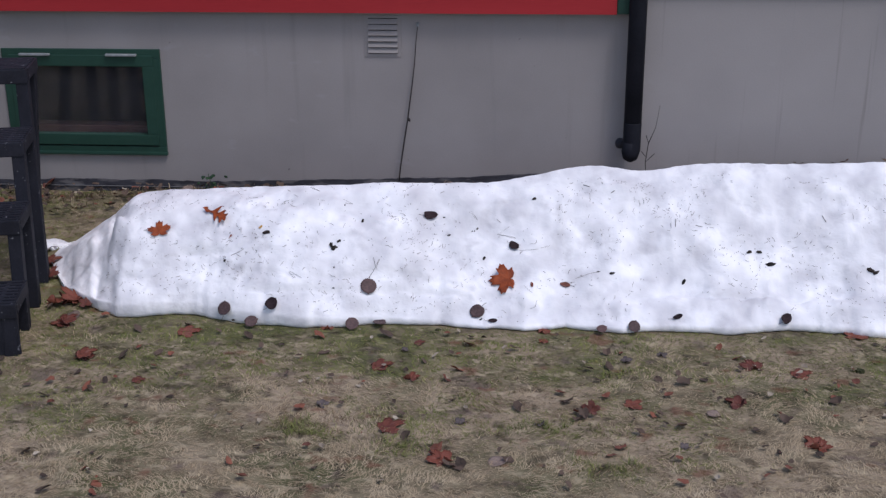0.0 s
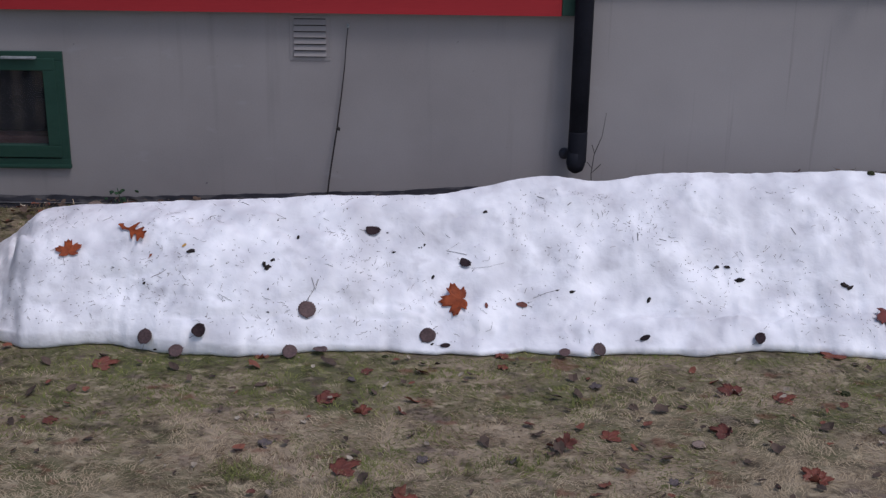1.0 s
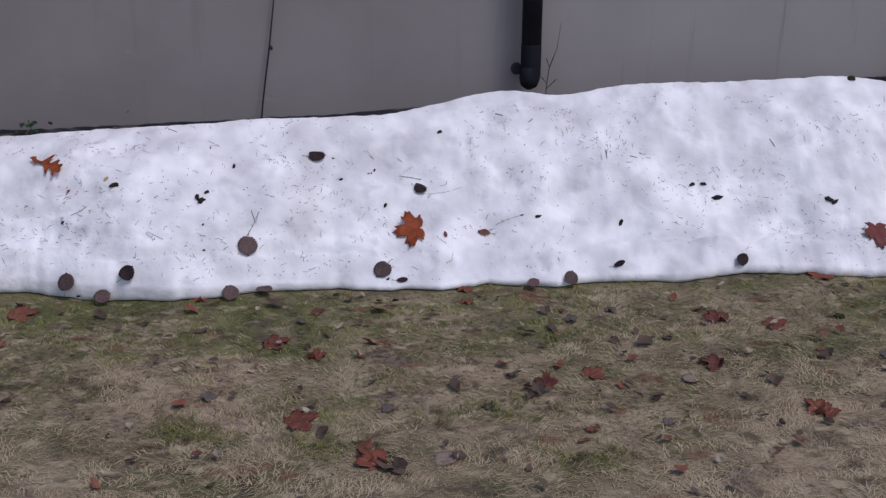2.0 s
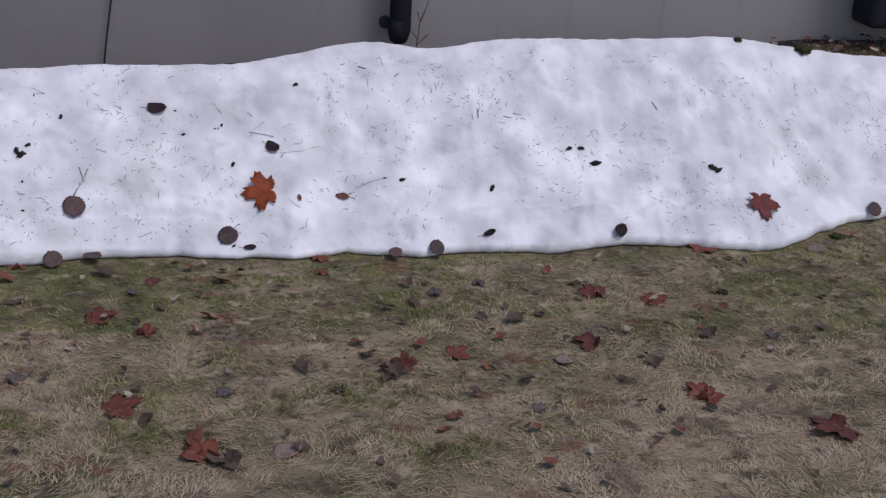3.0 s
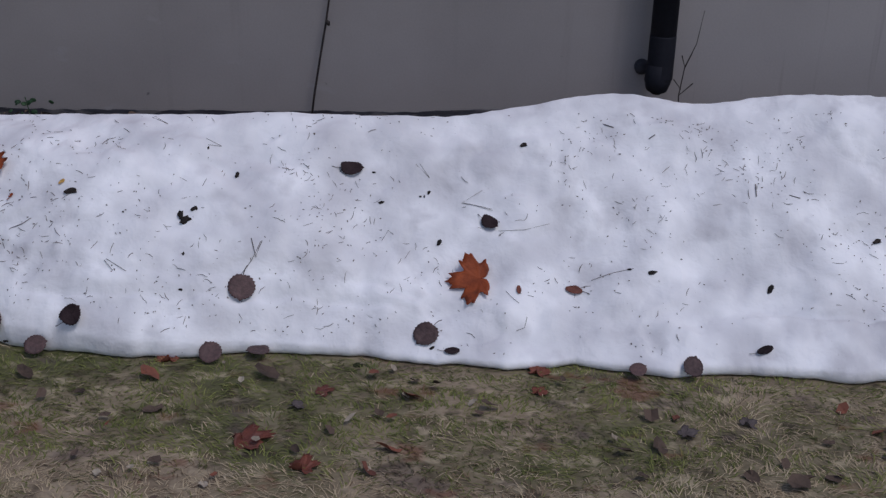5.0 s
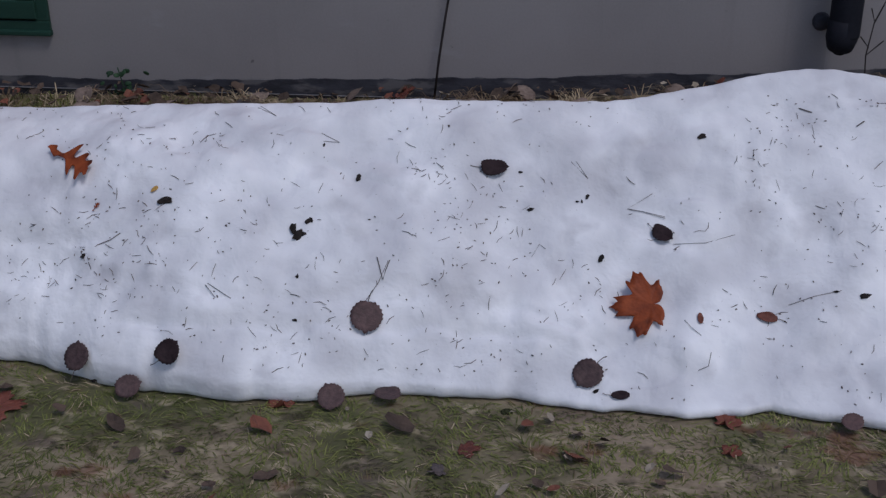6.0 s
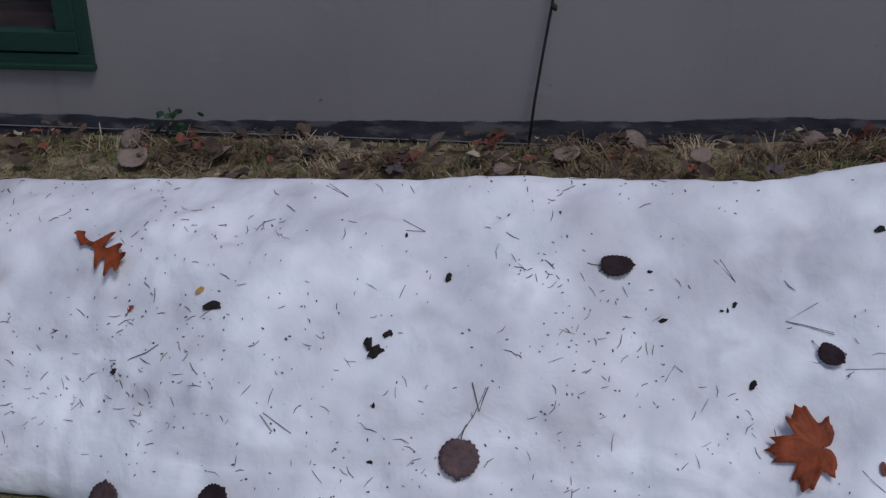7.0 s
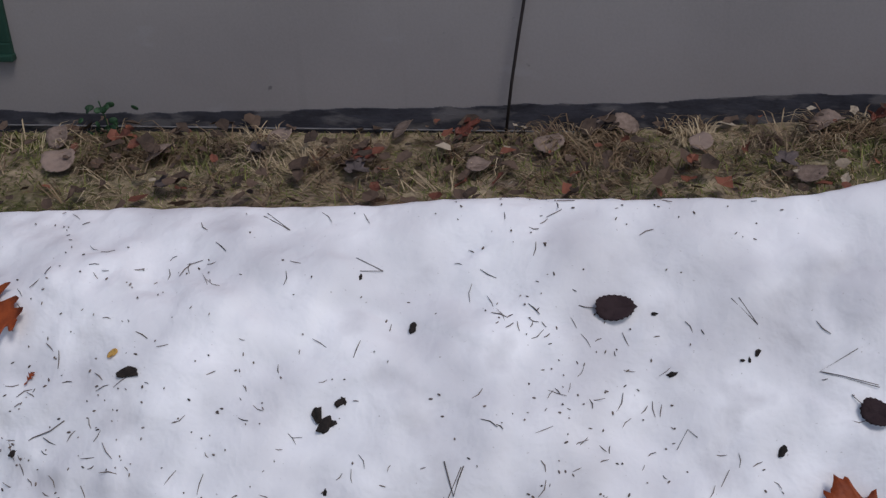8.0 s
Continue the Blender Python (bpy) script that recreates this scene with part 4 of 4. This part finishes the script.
for pts, radius in [(((0.912, 3.817), (0.911, 3.789)), 0.0018), (((0.986, 3.795), (1.011, 3.792)), 0.0015), (((0.537, 3.645), (0.582, 3.652), (0.630, 3.659)), 0.0008), (((1.459, 3.839), (1.472, 3.818)), 0.0018), (((0.673, 3.908), (0.687, 3.913)), 0.0018), (((0.568, 3.945), (0.592, 3.936)), 0.0018), (((0.327, 3.706), (0.386, 3.705), (0.441, 3.732)), 0.0007)]:
    twig(pts, radius)
sprig = anchor("green_weed", "small green weed growing against the wall", "weed", (-1.13, 4.84, float(ground_z(-1.13, 4.84))))
rng = random.Random(8)
for i in range(24):
    a, b = rng.gauss(0.0, 0.028), rng.uniform(0.01, 0.09)
    bm = bmesh.new()
    bmesh.ops.create_uvsphere(bm, u_segments=8, v_segments=5, radius=1.0, matrix=Matrix.LocRotScale((a, rng.uniform(-0.02, 0.02), b), Euler((rng.uniform(0.6, 1.4), 0, rng.uniform(0, 6))), (0.011, 0.008, 0.002)))
    part("leaf", bm, M_SPRIG, sprig, smooth=True)
part("stem", tube([(0, 0, -0.01), (-0.005, 0, 0.05), (-0.015, 0, 0.10)], 0.0018, 6), M_SPRIG, sprig)
weed = anchor("dry_weed", "leafless dry weed beside the downpipe", "weed", (0.90, 4.84, float(ground_z(0.9, 4.84))))
part("stem", tube([(0, 0, -0.02), (-0.01, 0, 0.1), (0.0, 0, 0.19), (0.03, 0.01, 0.26), (0.045, 0.02, 0.36)], [0.0018, 0.0018, 0.0016, 0.0012, 0.0007], 6), M_WIRE, weed)
for a, b in (((-0.01, 0, 0.1), (0.03, 0, 0.14)), ((-0.002, 0, 0.18), (0.018, 0, 0.235)), ((0.0, 0, 0.19), (-0.012, 0, 0.225)), ((-0.005, 0, 0.12), (-0.03, 0, 0.15))):
    part("twig", tube([a, b], [0.0012, 0.0018], 5), M_WIRE, weed)


# moss clumps and a leaf standing on edge
def moss(x, y, size, on_snow, label):
    z = snow_at(x, y) if on_snow else float(ground_z(x, y))
    bm = bmesh.new()
    bmesh.ops.create_icosphere(bm, subdivisions=3, radius=1.0)
    for v in bm.verts:
        v.co *= 1 + 0.5 * noise.noise(v.co * 2.3 + Vector((x * 9, 0, 0))) + 0.25 * noise.noise(v.co * 7)
        v.co.z *= 0.55
    ob = part("moss_clump", bm, M_MOSS)
    ob.matrix_world = Matrix.Translation((x, y, z + size * 0.15)) @ Matrix.Diagonal((size, size * 0.8, size, 1))
    return tagged(ob, label, "moss", "moss clumps")


for x, y, size in [(1.987, 3.541, 0.022), (1.472, 3.172, 0.016), (0.037, 3.450, 0.01)]:
    moss(x, y, size, False, "dark green moss clump in the lawn")
moss(2.018, 4.024, 0.03, True, "dark moss clump at the back edge of the snow")
moss(1.788, 4.020, 0.014, True, "tiny dark moss clump on the crest of the snow")
lay("rust", 1, 0.559, 2.798, 0.038, 80, "curled brown leaf standing up in the grass", group=FALLEN, on_snow=False, lift=0.022, tip=-62)


# needles and crumbs scattered over the snow
def scatter_needles(count, seed):
    r = np.random.default_rng(seed)
    bm = bmesh.new()
    verts, faces = [], []
    x = r.uniform(-1.25, 2.3, count)
    X, Y, Z = snow_columns(x)
    pick = np.clip(r.beta(1.25, 1.1, count), 0.02, 0.98)
    lo = np.interp(x, FRONT_X, FRONT_Y) + 0.02
    y = lo + pick * (3.97 - lo)
    keep = lattice(x / 0.16, y / 0.11, 81) * 0.7 + lattice(x / 0.05, y / 0.05, 83) * 0.5 + 0.28 * ((x < 0.05) & (y < 3.68)) > r.uniform(0.42, 1.05, count)
    for i in np.nonzero(keep)[0]:
        z = float(np.interp(y[i], Y[12:, i], Z[12:, i]))
        z2 = float(np.interp(y[i] + 0.02, Y[12:, i], Z[12:, i]))
        s = (z2 - z) / 0.02
        n = Vector((0, -s, 1)).normalized()
        t = Vector((0, 1, s)).normalized()
        a = r.uniform(0, math.tau)
        d = math.cos(a) * Vector((1, 0, 0)) + math.sin(a) * t
        e = d.cross(n)
        crumb = r.uniform() < 0.66
        ln, wd = (r.uniform(0.0007, 0.0026), r.uniform(0.0006, 0.0015)) if crumb else (r.uniform(0.003, 0.013), r.uniform(0.0004, 0.0008))
        bend = 0.0 if crumb else r.uniform(-0.3, 0.3) * ln
        c = Vector((x[i], y[i], z)) + n * 0.001
        k = len(verts)
        for f, w, bd in ((-1, 0.6, 0), (0, 1.0, bend), (1, 0.5, 0)):
            for sx, sn in ((-1, 0), (0, 1.3), (1, 0)):
                verts.append(c + d * ln * f + e * (wd * w * sx + bd) + n * wd * sn)
        for row in (0, 3):
            faces += [(k + row, k + row + 1, k + row + 4, k + row + 3), (k + row + 1, k + row + 2, k + row + 5, k + row + 4)]
    return verts, faces


verts, faces = scatter_needles(5400, 17)
tagged(new("needle_litter", raw_mesh("needle_litter", verts, faces, M_NEEDLE)), "scattered pine needles and crumbs on the snow", "litter", kind="stuff")


# grass
def blades(name, material, x, y, z, length, width, lean, heading, label, droop=0.5, loft=0.0):
    """Many tapered, bent blades in one mesh."""
    n = len(x)
    d = np.stack([np.cos(heading), np.sin(heading), 0 * x], -1)
    e = np.stack([-np.sin(heading), np.cos(heading), 0 * x], -1)
    base = np.stack([x, y, z - 0.001 + 0.3 * loft], -1)
    up = np.array([0, 0, 1.0])
    mid = base + (d * np.sin(lean)[:, None] + up * np.cos(lean)[:, None]) * (length * 0.55)[:, None]
    mid[:, 2] += loft
    lean2 = np.minimum(lean + droop, 1.75)
    tip = mid + (d * np.sin(lean2)[:, None] + up * np.cos(lean2)[:, None]) * (length * 0.45)[:, None]
    tip[:, 2] = np.maximum(tip[:, 2], z + 0.002 + 0.5 * loft)
    w = (e * (width / 2)[:, None])
    v = np.stack([base - w, base + w, mid - w * 0.8, mid + w * 0.8, tip], 1).reshape(-1, 3)
    me = bpy.data.meshes.new(name)
    k = np.arange(n)[:, None] * 5
    loops = np.concatenate([k + np.array([0, 1, 3, 2]), k + np.array([2, 3, 4])], 1).reshape(-1)
    me.vertices.add(len(v))
    me.vertices.foreach_set("co", v.astype(np.float32).ravel())
    me.loops.add(len(loops))
    me.loops.foreach_set("vertex_index", loops.astype(np.int32))
    me.polygons.add(2 * n)
    start = (np.arange(n)[:, None] * 7 + np.array([0, 4])).ravel()
    me.polygons.foreach_set("loop_start", start.astype(np.int32))
    me.update(calc_edges=True)
    me.materials.append(material)
    return tagged(new(name, me), label, "grass", kind="stuff")


def lawn_spots(rng, count, x0, x1, y0, y1):
    x, y = rng.uniform(x0, x1, count), rng.uniform(y0, y1, count)
    inside = (x > -1.5) & (y > np.interp(x, FRONT_X, FRONT_Y) + 0.015) & (y < np.interp(x, [-1.6, -1.2, 0.3, 0.9, 3.4], [4.18, 4.3, 4.36, 4.5, 4.4])) & (x < 3.25)
    return x[~inside], y[~inside]


rng = np.random.default_rng(5)
x, y = lawn_spots(rng, 330000, -2.6, 3.0, 1.7, 4.89)
green = np.clip((lattice(x / 0.40, y / 0.30, 61) - 0.5) * 1.6 + (lattice(x / 0.12, y / 0.09, 63) - 0.5) * 0.9 + np.clip((y - 2.75) / 0.6, 0, 1) * 0.50 + 0.75 * np.clip((y - 2.98) / 0.25, 0, 1) + 0.30 - 0.22 * np.clip((2.7 - y) / 0.3, 0, 1) - 0.35 * np.clip((x - 0.5) / 0.8, 0, 1) * np.clip((3.0 - y) / 0.4, 0, 1), 0, 1) * np.where(y > 4.2, np.where((x < -1.1) | (x > 1.8), 0.95, 0.55), 1.0)
is_green = rng.uniform(0, 1, len(x)) < green * 0.93
is_brown = ~is_green & (rng.uniform(0, 1, len(x)) < np.clip((lattice(x / 0.25, y / 0.17, 69) - 0.35) * 1.4 + (lattice(x / 0.05, y / 0.035, 75) - 0.5) * 1.7 - 0.55 * np.clip((x - 0.2) / 0.6, 0, 1) - 0.4 * np.clip((2.75 - y) / 0.4, 0, 1) + 0.2 * (y > 4.2), 0.02, 0.9))
for name, material, mask, label, ln in (("dead_grass", M_STRAW, ~is_green & ~is_brown, "flattened straw-coloured dead grass of the lawn", (0.010, 0.034)), ("brown_grass", M_TAN, is_brown, "flattened brown rotting grass of the lawn", (0.010, 0.032)), ("green_grass", M_GRASS, is_green, "short dull green grass of the lawn", (0.010, 0.030))):
    a, b = x[mask], y[mask]
    n = len(a)
    heading = (lattice(a / 0.16, b / 0.10, 67) * 1.6 + rng.uniform(0, 0.4, n)) * math.tau
    blades(name, material, a, b, ground_z(a, b), rng.uniform(*ln, n), rng.uniform(0.0010, 0.0026, n), rng.uniform(1.36, 1.62, n), heading, label, 0.2, rng.uniform(0.0005, 0.0045, n))
x, y = lawn_spots(rng, 40000, -5, 6, -2.5, 1.7)
blades("dead_grass", M_STRAW, x, y, ground_z(x, y), rng.uniform(0.02, 0.05, len(x)), rng.uniform(0.002, 0.004, len(x)), rng.uniform(0.8, 1.5, len(x)), rng.uniform(0, math.tau, len(x)), "flattened straw-coloured dead grass of the lawn")

# longer tufts along the wall
n = 19000
x, y = rng.uniform(-2.6, 2.9, n), 4.86 - np.abs(rng.normal(0, 0.13, n))
keep = (lattice(x / 0.07, y / 0.06, 71) > 0.46) & ((np.abs(x - 0.35) < 1.5) | (rng.uniform(0, 1, n) < 0.3))
x, y = x[keep], y[keep]
n = len(x)
pale = lattice(x / 0.13, y / 0.10, 79) > 0.7
for material, some, tone in ((M_TAN, ~pale, "brown"), (M_STRAW, pale, "straw-coloured")):
    a, b = x[some], y[some]
    n = len(a)
    blades("tall_dry_grass", material, a, b, ground_z(a, b), rng.uniform(0.03, 0.10, n), rng.uniform(0.0014, 0.0034, n), rng.uniform(1.2, 1.65, n), (lattice(a / 0.07, b / 0.06, 77) * 2.0 + rng.uniform(0, 0.22, n)) * math.tau, "long dry " + tone + " grass tufts along the wall", 0.6, rng.uniform(0.0, 0.026, n))
x, y = rng.uniform(-2.6, 2.9, 5200), 4.84 - np.abs(rng.normal(0, 0.14, 5200))
keep = lattice(x / 0.2, y / 0.12, 73) > 0.5
x, y = x[keep], y[keep]
n = len(x)
blades("green_grass", M_GRASS, x, y, ground_z(x, y), rng.uniform(0.02, 0.045, n), rng.uniform(0.0012, 0.003, n), rng.uniform(0.95, 1.55, n), rng.uniform(0, math.tau, n), "green grass tufts along the wall", 0.5, rng.uniform(0.0, 0.02, n))


# crumbled leaf scraps through the lawn and along the wall
def scatter_scraps(name, count, seed, material, box_xy, sizes, label, rise=(0.008, 0.02)):
    r = np.random.default_rng(seed)
    verts, faces = [], []
    x, y = r.uniform(box_xy[0], box_xy[1], count), r.uniform(box_xy[2], box_xy[3], count)
    keep = lattice(x / 0.22, y / 0.16, seed) > r.uniform(0.2, 0.8, count)
    outside = (y < np.interp(x, FRONT_X, FRONT_Y) - 0.01) | (y > 4.46) | (x < -1.55)
    for i in np.nonzero(keep & outside)[0]:
        c = Vector((x[i], y[i], float(ground_z(x[i], y[i])) + r.uniform(*rise)))
        turn = Euler((r.uniform(-0.5, 0.5), r.uniform(-0.5, 0.5), r.uniform(0, 6.28))).to_matrix()
        size, k = r.uniform(*sizes), len(verts)
        sides = int(r.integers(6, 10))
        verts.append(c + turn @ Vector((0, 0, -0.15 * size)))
        for j in range(sides):
            a = j * math.tau / sides
            q = size * r.uniform(0.55, 1.1)
            verts.append(c + turn @ Vector((q * math.cos(a), q * 0.7 * math.sin(a), size * r.uniform(-0.15, 0.2))))
        faces += [(k, k + 1 + j, k + 1 + (j + 1) % sides) for j in range(sides)]
    return tagged(new(name, raw_mesh(name, verts, faces, material, False)), label, "leaf litter", kind="stuff")


LAWN, FOOT = (-2.4, 2.9, 1.9, 3.62), (-2.5, 2.8, 4.46, 4.88)
for material, count, sizes, seed, colour in ((M_RUST_SCRAP, 210, (0.006, 0.022), 91, "russet"), (M_BROWN_SCRAP, 420, (0.005, 0.02), 93, "dark brown"), (M_PALE_SCRAP, 260, (0.004, 0.016), 95, "pale")):
    scatter_scraps("leaf_litter", count, seed, material, LAWN, sizes, colour + " crumbled leaf scraps in the lawn")
    scatter_scraps("leaf_litter", int(count * (2.4 if colour == "dark brown" else 0.8)), seed + 1, material, FOOT, (0.006, 0.024), colour + " leaf scraps in the grass along the wall", (0.014, 0.05))
scatter_scraps("leaf_litter", 430, 103, M_BROWN_SCRAP, FOOT, (0.014, 0.034), "crumpled dark brown leaves in the grass along the wall", (0.02, 0.05))
scatter_scraps("leaf_litter", 190, 105, M_RUST_SCRAP, FOOT, (0.010, 0.026), "crumpled russet leaves in the grass along the wall", (0.02, 0.05))
scatter_scraps("leaf_litter", 150, 99, M_BROWN_SCRAP, LAWN, (0.014, 0.032), "crumpled dark brown leaves sunk in the lawn")
scatter_scraps("leaf_litter", 90, 101, M_RUST_SCRAP, LAWN, (0.016, 0.034), "crumpled russet leaves sunk in the lawn")


# denser green tufts in the lawn
def tuft(x0, y0, radius, count, seed):
    r = np.random.default_rng(seed)
    x, y = x0 + r.normal(0, radius * 0.8, count), y0 + r.normal(0, radius * 0.5, count)
    keep = lattice(x / 0.03, y / 0.025, seed) > 0.45
    x, y = x[keep], y[keep]
    n = len(x)
    blades("grass_tuft", M_GRASS, x, y, ground_z(x, y), r.uniform(0.010, 0.026, n), r.uniform(0.001, 0.0022, n), r.uniform(0.9, 1.5, n), r.uniform(0, math.tau, n), "small tuft of green grass in the lawn", 0.4, r.uniform(0, 0.008, n))


for i, (x, y, radius) in enumerate([(-0.012, 2.581, 0.07), (-0.339, 2.707, 0.06), (0.600, 2.491, 0.07), (-0.301, 2.649, 0.06), (0.612, 2.468, 0.09), (-0.001, 2.570, 0.06), (0.648, 3.123, 0.05), (0.445, 2.726, 0.06)]):
    tuft(x, y, radius, int(7000 * radius), 200 + i)
